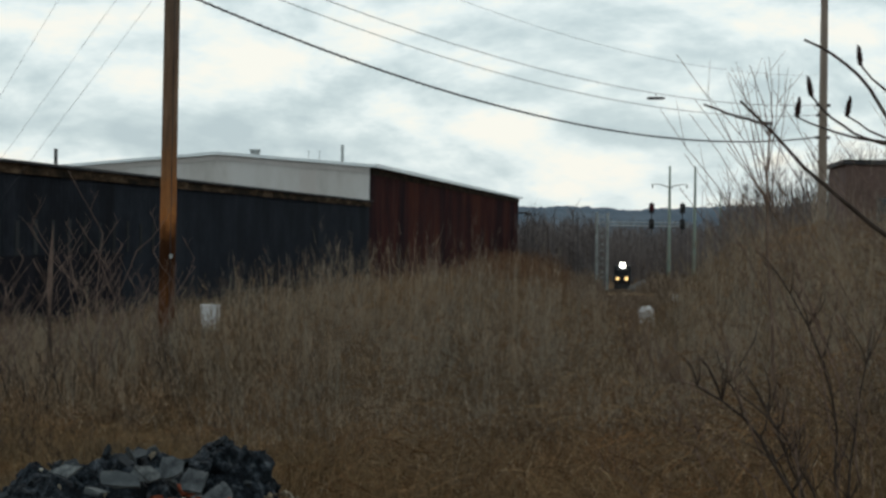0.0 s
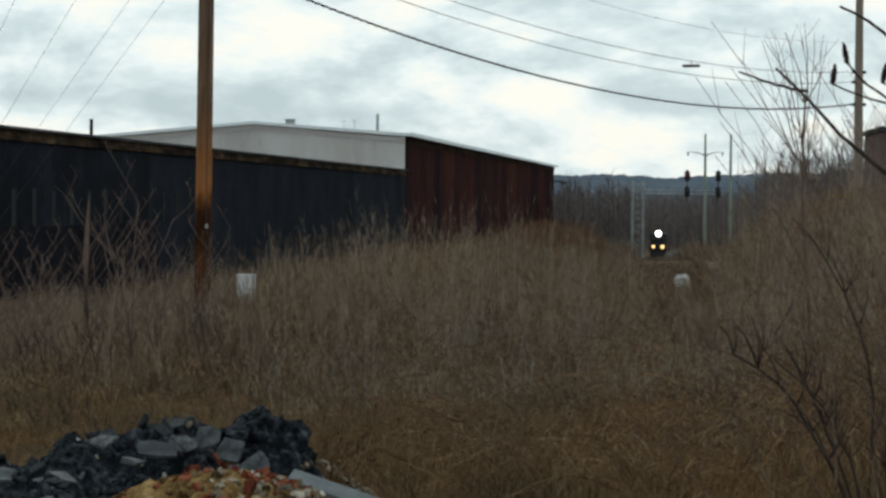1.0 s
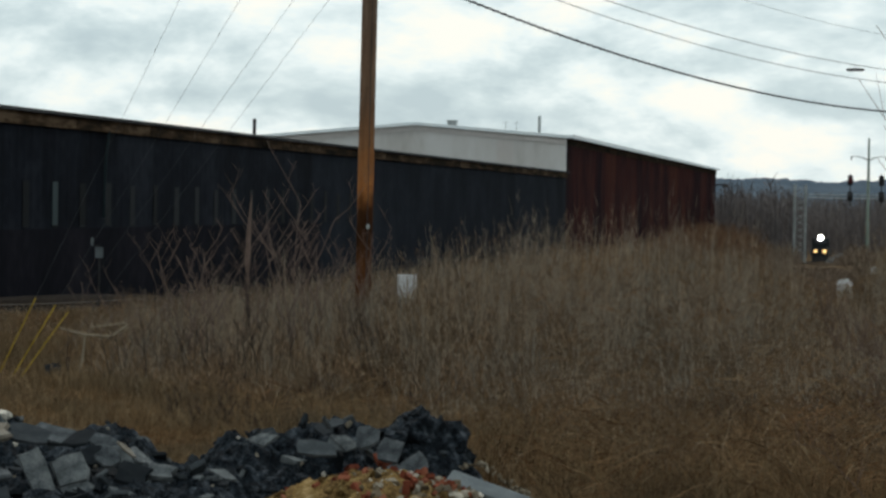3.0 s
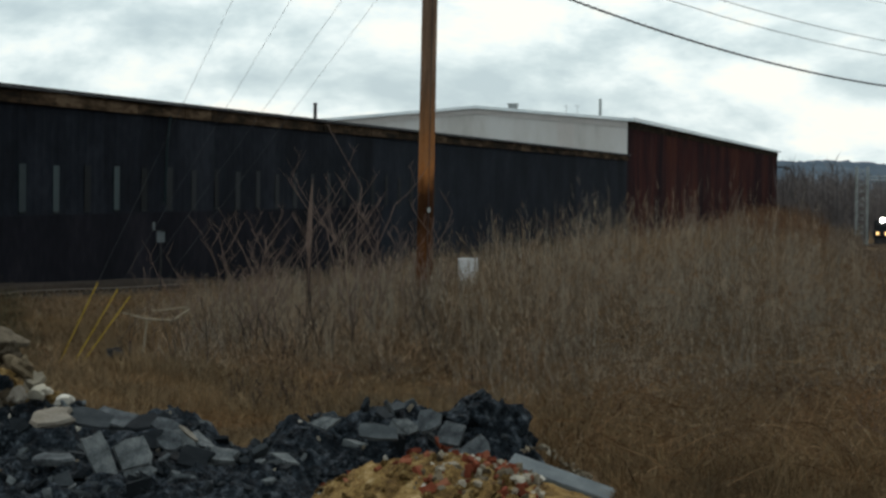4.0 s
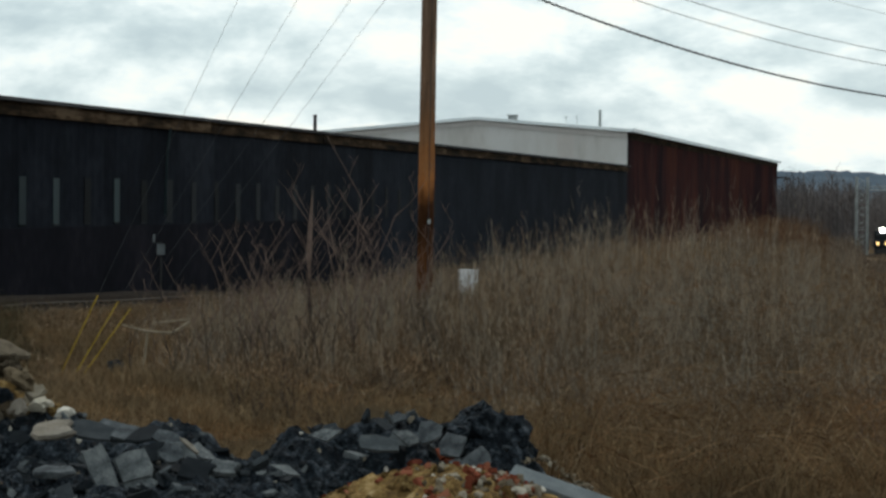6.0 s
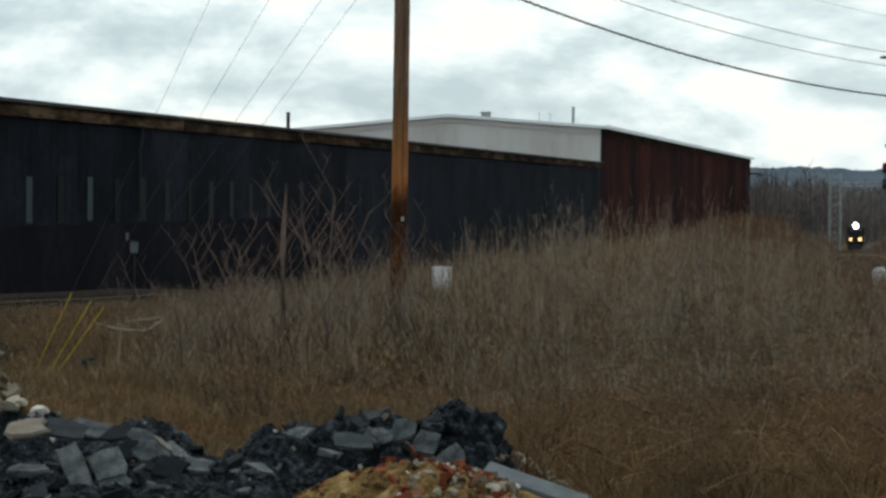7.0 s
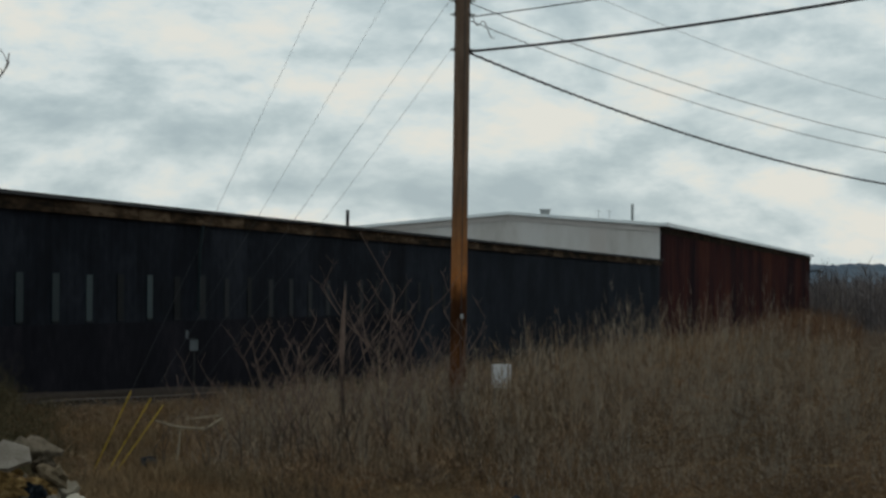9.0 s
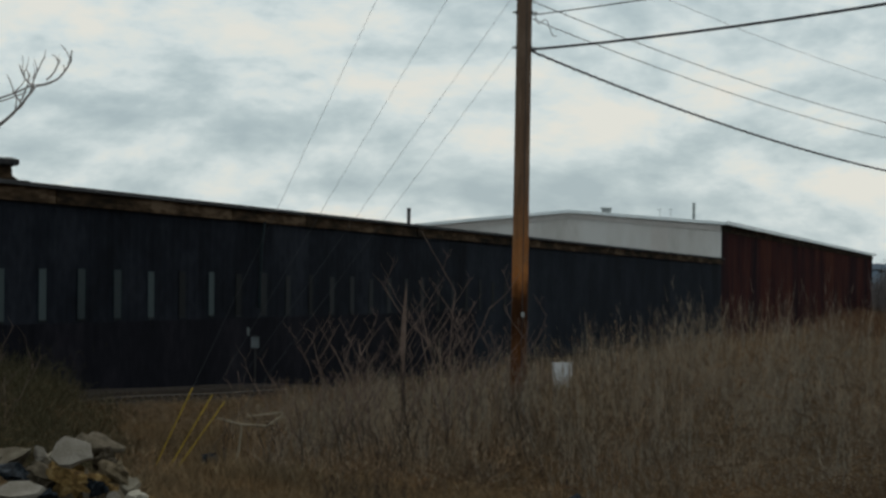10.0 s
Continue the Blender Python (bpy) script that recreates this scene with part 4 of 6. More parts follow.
# ================= rubble =================
def heap_z(x, y):
    """Top of the dumped rubble: two heaps that meet, with a skirt towards the camera."""
    h = 0.0
    for cx, cy, hh, wx, wy in ((0.60, 33.0, 0.90, 0.52, 0.9), (-0.30, 33.1, 0.80, 0.85, 0.9), (-1.10, 33.0, 0.66, 0.75, 0.9), (-2.70, 32.6, 0.78, 0.72, 0.95), (-3.9, 32.8, 0.92, 0.85, 1.1), (-5.2, 33.2, 1.0, 1.1, 1.3)):
        h = max(h, hh * math.exp(-abs((x - cx) / wx) ** 2.4 * 0.75) * math.exp(-abs((y - cy) / wy) ** 2 * 0.8))
    skirt = 0.42 * float(smooth(-0.7, -1.5, x)) * math.exp(-((x + 3.0) / 3.6) ** 6) * math.exp(-((y - 31.2) / 1.9) ** 2)
    return max(h, skirt)


def heap(name, label, x0, x1, y0, y1, step, mat, fn, category="rubble heap", rough=0.10):
    t = thing(name, label, category)
    nx, ny = int((x1 - x0) / step) + 1, int((y1 - y0) / step) + 1
    bm = bmesh.new()
    rows = []
    for j in range(ny):
        row = []
        for i in range(nx):
            x, y = x0 + i * step, y0 + j * step
            z = fn(x, y)
            n = noise.noise(Vector((x * 4, y * 4, 1.3))) * rough + noise.noise(Vector((x * 9, y * 9, 5))) * rough * 0.7 + noise.noise(Vector((x * 19, y * 19, 8))) * rough * 0.35
            g = float(ground_z(x, y))
            row.append(bm.verts.new((x, y, g + z + n * min(1, z * 4) - (0.12 if z < 0.05 else 0))))
        rows.append(row)
    for a, b in zip(rows, rows[1:]):
        for k in range(nx - 1):
            bm.faces.new((a[k], a[k + 1], b[k + 1], b[k]))
    part("core", bm, mat, t)
    return t


def scatter(parent, name, meshes, count, rnd, box, fn, size, sink=0.25, tilt=0.7, clear=None):
    x0, x1, y0, y1 = box
    made = 0
    tries = 0
    while made < count and tries < count * 30:
        tries += 1
        x, y = rnd.uniform(x0, x1), rnd.uniform(y0, y1)
        z = fn(x, y)
        if z < 0.06 or (clear and clear[0] < x < clear[1] and y < clear[2]):
            continue
        o = part(name, rnd.choice(meshes), None, parent)
        s = rnd.uniform(*size)
        # lie on the slope, then tip at random
        e = 0.12
        nrm = Vector((fn(x - e, y) - fn(x + e, y), fn(x, y - e) - fn(x, y + e), 2 * e)).normalized()
        q = Vector((0, 0, 1)).rotation_difference(nrm).to_matrix().to_4x4()
        turn = Euler((rnd.gauss(0, tilt), rnd.gauss(0, tilt), rnd.uniform(0, 6.28))).to_matrix().to_4x4()
        o.matrix_basis = Matrix.Translation((x, y, float(ground_z(x, y)) + z + s * (0.25 - sink))) @ q @ turn @ Matrix.Diagonal((s, s, s, 1))
        made += 1


rnd = random.Random(21)
asphalt_heap = heap("asphalt_heap", "dumped heap of broken black asphalt slabs", -7.0, 1.6, 28.5, 35.2, 0.045, M_ASPHALT, heap_z, rough=0.13)
lumps = [hull_mesh("asphalt_lump", s, M_ASPHALT, (1, 0.85, 0.6), 16, 0.5) for s in range(8)]
plates = [slab_mesh("asphalt_slab", random.Random(40 + s), 0.5, 0.15, M_SLAB, 4 + s % 2, 0.3) for s in range(8)]
pale = [slab_mesh("asphalt_slab", random.Random(140 + s), 0.5, 0.10, M_SLABPALE, 4, 0.2) for s in range(3)]
crumbs = [hull_mesh("crumb", 30 + s, M_CONCRETE, (1, 0.8, 0.7), 10) for s in range(5)]
scatter(asphalt_heap, "asphalt_lump", lumps, 290, rnd, (-6.4, 1.15, 29.4, 33.9), heap_z, (0.10, 0.38), 0.32, clear=(-1.0, 1.3, 31.8))
scatter(asphalt_heap, "asphalt_slab", pale, 22, rnd, (-6.2, 0.45, 29.8, 33.2), heap_z, (0.10, 0.26), 0.05, 0.4, clear=(-1.0, 1.3, 31.9))
scatter(asphalt_heap, "asphalt_slab", plates, 150, rnd, (-6.2, 0.45, 29.6, 33.4), heap_z, (0.12, 0.36), 0.10, 0.5, clear=(-1.0, 1.3, 31.9))
chips = [slab_mesh("asphalt_chip", random.Random(240 + s), 0.5, 0.28, M_SLAB, 5, 0.3) for s in range(6)]
scatter(asphalt_heap, "asphalt_chip", chips, 290, rnd, (-6.2, 1.15, 29.6, 33.4), heap_z, (0.05, 0.17), 0.02, 0.7, clear=(-1.0, 1.3, 31.9))
scatter(asphalt_heap, "crumb", crumbs, 120, rnd, (-6.2, 1.2, 30.2, 33.4), heap_z, (0.04, 0.11), 0.1)
# large pieces that stand out
for mesh, x, y, z, s, r in (
    (rock_mesh("asphalt_lump", 71, M_ASPHALT, (1, 0.8, 0.82), 0.45, 4, 2), 0.72, 32.6, 0.64, 0.86, (0.1, 0.2, 0.5)),
        (plates[2], -3.68, 31.0, 0.46, 0.62, (0.25, 0.0, 2.0)), (pale[2], -0.15, 32.2, 0.72, 0.36, (0.9, 0.2, 0.4)), (pale[0], -2.62, 31.4, 0.62, 0.3, (0.8, 0.6, 0.3)),
    (pale[1], 0.12, 32.2, 0.60, 0.34, (0.9, -0.3, 2.2)), (pale[2], -0.35, 32.5, 0.90, 0.3, (0.9, 0.4, 1.5)), (pale[0], -2.2, 31.6, 0.58, 0.42, (0.5, 0.5, 0.3)), (pale[2], -1.0, 32.3, 0.74, 0.34, (0.7, -0.2, 0.1)), (pale[1], 0.35, 31.9, 0.48, 0.3, (1.0, 0.2, 0.7)),
):
    o = part("asphalt_slab" if mesh.name.startswith("asphalt_slab") else "asphalt_block", mesh, None, asphalt_heap)
    o.matrix_basis = Matrix.LocRotScale((x, y, z), Euler(r), (s, s, s))


def broken_plate(name, width, length, thick, mat, seed):
    """A broken length of paving: an uneven plate of nine or ten corners with chipped, undercut sides."""
    r2 = random.Random(seed)
    n = r2.choice((8, 9, 10))
    rings = [[], [], []]
    bm = bmesh.new()
    bite = r2.randrange(n)
    for k in range(n):
        a = 2 * math.pi * (k + r2.uniform(-0.3, 0.3)) / n
        c, d = math.cos(a), math.sin(a)
        r = 0.5 / max(abs(c), abs(d)) ** 0.72 * r2.uniform(0.86, 1.1) * (0.7 if k == bite else 1.0)
        for ring, z, grow in zip(rings, (-0.5, 0.05, 0.5), (0.86, 1.04, 0.97)):
            g = grow * r2.uniform(0.93, 1.05)
            ring.append(bm.verts.new((c * r * width * g, d * r * length * g, (z + r2.uniform(-0.13, 0.13)) * thick)))
    for a, b in zip(rings, rings[1:]):
        for k in range(n):
            bm.faces.new((a[k], a[(k + 1) % n], b[(k + 1) % n], b[k]))
    bm.faces.new(rings[0][::-1])
    hub = bm.verts.new((r2.uniform(-0.1, 0.1) * width, r2.uniform(-0.1, 0.1) * length, thick * r2.uniform(0.4, 0.62)))
    for k in range(n):
        bm.faces.new((rings[2][k], rings[2][(k + 1) % n], hub))
    return mesh_of(name, bm, mat)


# long broken paving lengths that lie on the near side of the heap, and one cream block
for k, (w, ln, th, mat, at, tip, spin) in enumerate((
        (0.50, 0.28, 0.05, M_SLAB, (-3.28, 31.2, 0.84), 38, -14), (0.44, 0.26, 0.045, M_SLABMID, (-3.05, 31.2, 0.84), 34, -20), (0.46, 0.20, 0.05, M_SLABMID, (-2.48, 31.0, 0.76), 40, -35), (0.40, 0.22, 0.05, M_SLAB, (-2.75, 31.1, 0.82), 30, 25),
        (0.30, 0.26, 0.06, M_SLABMID, (0.05, 32.0, 0.80), 58, 30), (0.26, 0.30, 0.06, M_SLABMID, (0.28, 31.95, 0.66), 62, -20), (0.34, 0.30, 0.06, M_SLABMID, (0.55, 31.8, 0.50), 60, 40), (0.40, 0.20, 0.06, M_SLAB, (-0.45, 32.1, 0.66), 52, -8),
        (0.24, 0.66, 0.09, M_SLABPALE, (-3.10, 30.30, 0.54), 62, 24), (0.40, 0.34, 0.08, M_SLABPALE, (-2.80, 30.40, 0.55), 58, 16), (0.34, 0.16, 0.07, M_SLABPALE, (-2.72, 30.32, 0.40), 50, 14), (0.26, 0.20, 0.06, M_SLABMID, (-2.48, 30.8, 0.66), 58, -30), (0.08, 0.26, 0.06, M_BUFF, (-2.66, 30.9, 0.64), 50, 38),
        (0.16, 0.30, 0.07, M_SLABPALE, (-2.34, 30.9, 0.68), 55, 40), (0.05, 0.28, 0.05, M_BUFF, (-2.29, 30.88, 0.73), 52, 48), (0.42, 0.22, 0.07, M_SLABMID, (-3.56, 30.4, 0.50), 14, 4), (0.30, 0.22, 0.08, M_SLAB, (-2.62, 30.9, 0.66), 50, 8),
        (0.42, 0.24, 0.09, M_BUFF, (-3.64, 31.0, 0.86), 34, 14), (0.30, 0.20, 0.10, M_SLABPALE, (-1.95, 30.7, 0.52), 40, -15), (0.34, 0.26, 0.08, M_SLAB, (-2.2, 30.6, 0.50), 48, -20), (0.42, 0.16, 0.08, M_SLAB, (-3.0, 31.2, 0.80), 30, -12))):
    o = part("paving_piece", broken_plate("paving_piece", w, ln, th, mat, 300 + k), None, asphalt_heap)
    o.matrix_basis = Matrix.Translation(at) @ Euler((radians(tip), 0, 0)).to_matrix().to_4x4() @ Euler((0, 0, radians(spin))).to_matrix().to_4x4()


def clay_z(x, y):
    return 0.44 * math.exp(-abs((x - 0.15) / 1.15) ** 2.6) * math.exp(-((y - 30.7) / 1.1) ** 2)


clay = heap("brick_heap", "small heap of ochre clay and broken bricks", -1.7, 1.7, 28.6, 32.6, 0.06, M_CLAY, clay_z, rough=0.09)
bricks = []
for s in range(4):
    r2 = random.Random(90 + s)
    bm = block(1.0, 0.5, 0.34, 0, 0, -0.17, 0.05)
    for v in bm.verts:
        v.co += Vector((r2.uniform(-0.06, 0.06), r2.uniform(-0.05, 0.05), r2.uniform(-0.04, 0.04)))
        if v.co.x > 0.2:
            v.co.x -= r2.uniform(0.05, 0.35)
    bricks.append(mesh_of("brick", bm, M_BRICK))
scatter(clay, "brick", bricks, 80, rnd, (-0.05, 1.1, 29.6, 31.7), clay_z, (0.07, 0.17), 0.05)
scatter(clay, "brick", bricks, 10, rnd, (-1.0, 0.1, 30.2, 31.6), clay_z, (0.07, 0.14), 0.15)
scatter(clay, "stone", crumbs, 120, rnd, (-0.1, 1.15, 29.6, 31.7), clay_z, (0.06, 0.17), 0.05)
cream = [hull_mesh("stone", 160 + s, M_CREAM, (1, 0.7, 0.6), 11) for s in range(4)]
scatter(clay, "stone", cream, 60, rnd, (-0.05, 1.15, 29.8, 31.6), clay_z, (0.07, 0.17), 0.0)
scatter(asphalt_heap, "stone", cream, 40, rnd, (-6.0, 1.0, 30.0, 33.2), heap_z, (0.04, 0.11), 0.0)
scatter(clay, "clod", [hull_mesh("clod", 60 + s, M_CLAY, (1, 0.8, 0.6), 12) for s in range(3)], 150, rnd, (-1.3, 0.9, 29.6, 31.6), clay_z, (0.05, 0.2), 0.2)
for x, y, z in ((-1.95, 31.5, 0.50), (-0.25, 32.3, 0.52), (0.18, 32.1, 0.58), (0.28, 32.0, 0.55), (-0.1, 31.8, 0.5), (-2.2, 31.1, 0.30), (-1.6, 31.3, 0.38), (-3.2, 30.9, 0.3)):
    o = part("brick", rnd.choice(bricks), None, asphalt_heap)
    o.matrix_basis = Matrix.LocRotScale((x, y, z), Euler((rnd.uniform(-1, 1), rnd.uniform(-1, 1), rnd.uniform(0, 6))), (0.16, 0.16, 0.16))

dust = thing("gravel_spill", "spill of grey gravel beside the rubble heap", "gravel")
scatter(dust, "stone", crumbs, 60, rnd, (0.95, 1.75, 31.8, 33.2), lambda x, y: 0.42 * math.exp(-((x - 1.15) / 0.5) ** 2), (0.04, 0.10), 0.2)

t = thing("kerb_slab", "tilted grey concrete slab beside the brick heap", "concrete slab", pose(1.36, 31.6, 0.14, 14, 18, -10))
bm = block(1.1, 0.36, 0.14, 0, 0, 0, 0.02)
for v in bm.verts:
    v.co.z += 0.05 * math.cos(v.co.x * 1.4)
part("slab", bm, M_CURB, t)


def stone_z(x, y):
    return 1.0 * math.exp(-((x + 5.5) / 0.8) ** 4) * math.exp(-((y - 33.9) / 1.0) ** 2) + 0.98 * math.exp(-((x + 4.5) / 0.62) ** 4) * math.exp(-((y - 33.3) / 0.7) ** 2)


stones = heap("concrete_heap", "heap of broken pale concrete and ochre stones", -7.6, -3.0, 31.8, 35.4, 0.07, M_CLAY, stone_z, rough=0.08)
rocks = [hull_mesh("stone", 10 + s, M_CONCRETE, (1, 0.85, 0.72), 14) for s in range(6)]
boulders = [rock_mesh("boulder", 500 + s, (M_ROCK, M_BUFF, M_ROCK, M_CLAY, M_CREAM, M_CONCRETE)[s], (1, 0.85, 0.78), 0.75, 3, 5) for s in range(6)]
flags = [broken_plate("concrete_slab", 0.9, 0.7, 0.2, M_CONCRETE, 520 + s) for s in range(4)]
scatter(stones, "stone", [hull_mesh("stone", 80 + s, M_CLAY, (1, 0.8, 0.7), 14, 0.25) for s in range(3)], 45, rnd, (-6.6, -3.3, 32.0, 33.8), stone_z, (0.12, 0.3), 0.1)
scatter(stones, "stone", rocks, 110, rnd, (-6.6, -3.3, 32.3, 34.2), stone_z, (0.10, 0.30), 0.1)
scatter(stones, "boulder", boulders, 60, rnd, (-6.6, -3.3, 32.2, 34.0), stone_z, (0.14, 0.36), 0.12)
scatter(stones, "concrete_slab", flags, 16, rnd, (-6.4, -3.6, 32.1, 34.0), stone_z, (0.25, 0.5), 0.08, 0.5)
# the stones on top of the heap
for mesh, x, y, z, sx, sz, r in (
        (boulders[0], -4.50, 33.15, 1.52, 0.52, 0.40, (0.2, 0.25, 0.3)), (boulders[5], -4.17, 32.75, 1.24, 0.32, 0.36, (0.3, 0.5, 1.0)), (boulders[3], -4.56, 32.55, 1.18, 0.56, 0.30, (0.1, 0.2, 0.2)),
        (boulders[2], -4.30, 32.95, 1.36, 0.30, 0.36, (0.5, 0.1, 2.0)), (boulders[1], -4.42, 32.45, 1.10, 0.30, 0.26, (0.2, 0.1, 0.7)), (boulders[1], -5.02, 33.05, 1.42, 0.22, 0.24, (0, 0.3, 0.6)),
        (boulders[2], -5.34, 33.10, 1.36, 0.60, 0.36, (0.1, -0.4, 0.2)), (boulders[0], -4.92, 32.80, 1.22, 0.46, 0.34, (0.4, 0.3, 1.2)), (boulders[4], -3.98, 32.55, 1.02, 0.26, 0.24, (0.3, 0.2, 0.4)),
        (boulders[1], -4.16, 32.45, 0.98, 0.24, 0.22, (0.1, 0.6, 1.9)), (boulders[4], -3.72, 32.5, 0.94, 0.22, 0.20, (0.1, 0.2, 0.9)), (boulders[3], -3.88, 32.6, 0.98, 0.24, 0.20, (0.6, 0.2, 0.2)),
        (lumps[2], -4.34, 32.40, 1.14, 0.26, 0.40, (0.3, 0.7, 0.4)), (lumps[5], -4.78, 32.15, 1.02, 0.34, 0.30, (0.1, 0.3, 1.1)), (lumps[1], -5.30, 32.75, 1.24, 0.50, 0.36, (0.2, 0.1, 0.6))):
    o = part("boulder", mesh, None, stones)
    o.matrix_basis = Matrix.LocRotScale((x, y, z), Euler(r), (sx, sx, sz))
for k, (w, ln, th, mat, at, tip, spin) in enumerate((
        (0.42, 0.30, 0.12, M_BUFF, (-4.60, 32.45, 1.46), 68, -10), (0.48, 0.24, 0.10, M_BUFF, (-5.08, 32.15, 1.08), 40, 8), (0.22, 0.18, 0.13, M_CONCRETE, (-4.04, 32.70, 1.12), 50, 35))):
    o = part("concrete_slab", broken_plate("concrete_slab", w, ln, th, mat, 400 + k), None, stones)
    o.matrix_basis = Matrix.Translation(at) @ Euler((radians(tip), 0, 0)).to_matrix().to_4x4() @ Euler((0, 0, radians(spin))).to_matrix().to_4x4()


# ================= shrubs =================
def limb(start, end, bow, r0, r1, rnd, n=7, wob=0.04):
    """A limb's path from start to end, bowed sideways or up, with a slight wander."""
    start, end, bow = Vector(start), Vector(end), Vector(bow)
    ln = (end - start).length
    path = []
    for i in range(n + 1):
        f = i / n
        p = start.lerp(end, f) + bow * (4 * f * (1 - f))
        if 0 < i < n:
            p += Vector((rnd.gauss(0, wob), rnd.gauss(0, wob), rnd.gauss(0, wob * 0.5))) * ln * 0.35
        path.append(p)
    return path, [r0 + (r1 - r0) * (i / n) for i in range(n + 1)]


def seed_head(parent, at, s, rnd):
    bm = bmesh.new()
    lathe([(0.03, 0), (0.12, 0.2), (0.13, 0.5), (0.07, 0.85), (0.01, 1.0)], 8, bm)
    for i in range(26):
        f = i / 25
        r = 0.12 * math.sin(math.pi * (0.12 + 0.8 * f)) ** 0.7
        a = i * 2.4
        p = Vector((r * math.cos(a), r * math.sin(a), f))
        bmesh.ops.create_icosphere(bm, subdivisions=1, radius=0.085 * (1 - 0.5 * f), matrix=Matrix.Translation(p))
    o = part("seed_head", bm, M_CONE, parent, "dark red fuzzy seed head")
    o.matrix_basis = Matrix.LocRotScale(at, Euler((rnd.uniform(-0.3, 0.3), rnd.uniform(-0.3, 0.3), 0)), (s, s, s))


def sumac(x, y, height, rnd, mat=None, spread=0.5, forks=3, heads=0, lean=0.0, thick=1.0, depth=2, label="bare branching sumac shrub with antler-like limbs"):
    """A bare sumac: a stem that forks again and again into straight blunt limbs."""
    mat = mat or M_BARK
    base = Vector((x, y, float(ground_z(x, y)) - 0.05))
    t = thing("sumac_shrub", label, "shrub", Matrix.Translation(base), group="sumac shrubs")
    r = (0.0032 * height + 0.0022) * thick
    fork = Vector((rnd.uniform(-0.05, 0.05) * height + lean * height * 0.3, rnd.uniform(-0.1, 0.1), height * rnd.uniform(0.24, 0.36)))
    p, rr = limb((0, 0, 0), fork, (rnd.uniform(-0.015, 0.015) * height, 0, 0), r, r * 0.85, rnd)
    part("trunk", tube(p, rr, 7), mat, t, smooth=True)
    up = Vector((0, 0, 1))

    def grow(bm, start, way, length, radius, level):
        """A limb that leaves sideways and turns upwards, with blunt side limbs like antlers."""
        d, q, n = way.normalized(), [start.copy()], 6
        for i in range(n):
            d = (d + up * 0.06 + Vector((rnd.gauss(0, 0.06), rnd.gauss(0, 0.05), 0))).normalized()
            q.append(q[-1] + d * length / n)
        tube(q, [radius * (1 - 0.45 * i / n) for i in range(n + 1)], 5, bm)
        if level == 0:
            return
        side = rnd.choice((-1, 1))
        for f in sorted(rnd.sample((2, 3, 4, 5, 6), rnd.choice((2, 3, 3)))):
            side = -side
            w = Vector((side * rnd.uniform(0.5, 1.0), rnd.gauss(0, 0.3), rnd.uniform(0.6, 1.1))) + d * 0.2
            grow(bm, q[f], w, length * rnd.uniform(0.30, 0.56), radius * 0.66, level - 1)

    for k in range(forks):
        side = (k / max(1, forks - 1) - 0.5) * 2 * spread + rnd.gauss(0, 0.12) + lean
        bm = bmesh.new()
        grow(bm, Vector(p[rnd.randint(4, 7)]), Vector((side, rnd.gauss(0, 0.25), 1.0)), (height - fork.z) * rnd.uniform(0.54, 0.88), r * 0.75, depth)
        part("branch", bm, mat, t, smooth=True)
    return t


rs = random.Random(8)
# the row before the shed
for x, y, h, f in ((-1.28, 58, 4.25, 4), (-4.38, 58, 2.5, 2), (-4.02, 58.6, 2.2, 2), (-3.1, 58, 3.0, 4), (-2.72, 59, 3.5, 3), (-2.2, 58.5, 2.8, 3), (-0.8, 59, 3.1, 4), (-0.35, 58.5, 3.3, 3), (0.1, 60, 2.6, 3), (1.2, 60, 2.4, 2), (-3.6, 59.5, 2.8, 3), (-1.8, 59.5, 2.9, 3), (-5.1, 60, 2.2, 2), (-2.9, 57.4, 2.6, 3), (-1.0, 57.6, 2.6, 3), (-9.9, 60.5, 2.4, 3), (-10.6, 61.5, 2.9, 3)):
    sumac(x, y, h, rs, M_SUMAC, forks=f, spread=0.55, depth=2 if h < 2.7 else 3, thick=1.1)
# thin dark stems that stand in the low grass
for k in range(30):
    x = rs.uniform(-5.4, 0.9) if k > 5 else (-3.05, -2.62, -2.3, -3.4, -1.22, -2.0)[k]
    sumac(x, rs.uniform(52.5, 57.5) if k > 5 else 54.2, rs.uniform(1.0, 1.9), rs, M_BARKDARK, spread=0.16, forks=rs.choice((1, 2)), thick=rs.uniform(1.3, 2.2) if k > 5 else 2.4, depth=1, lean=rs.uniform(-0.12, 0.12), label="thin dark bare sapling in the dry grass")
# taller growth to the right, thin and whippy
for x, y, h, f in ((13.6, 66, 4.6, 5), (14.6, 70, 5.2, 5), (15.8, 72, 5.0, 5), (16.8, 68, 5.4, 5), (14.0, 75, 5.6, 5), (17.8, 74, 5.8, 5), (13.0, 62, 3.6, 4), (15.0, 60, 3.8, 4)):
    sumac(x, y, h, rs, M_BARK, spread=0.5, forks=f, thick=0.75, depth=3, label="tall bare shrub with thin upright twigs")

# the near sumac at the edge of the path, with seed heads
near = thing("sumac_shrub", "large bare sumac with dark red seed heads", "shrub", pose(5.6, 19.0, float(ground_z(5.6, 19.0)) - 0.1), group="sumac shrubs")
NR = random.Random(3)


def near_limb(a, b, bow, r0, r1, head=False, parent=near):
    o = Vector(near.matrix_basis.translation)
    p, rr = limb(Vector(a) - o, Vector(b) - o, bow, r0 * 0.85, r1 * 0.8, NR, 9, 0.022)
    part("branch", tube(p, rr, 7), M_BARKDARK, parent, smooth=True)
    if head:
        seed_head(parent, Vector(b) - o, 0.125, NR)


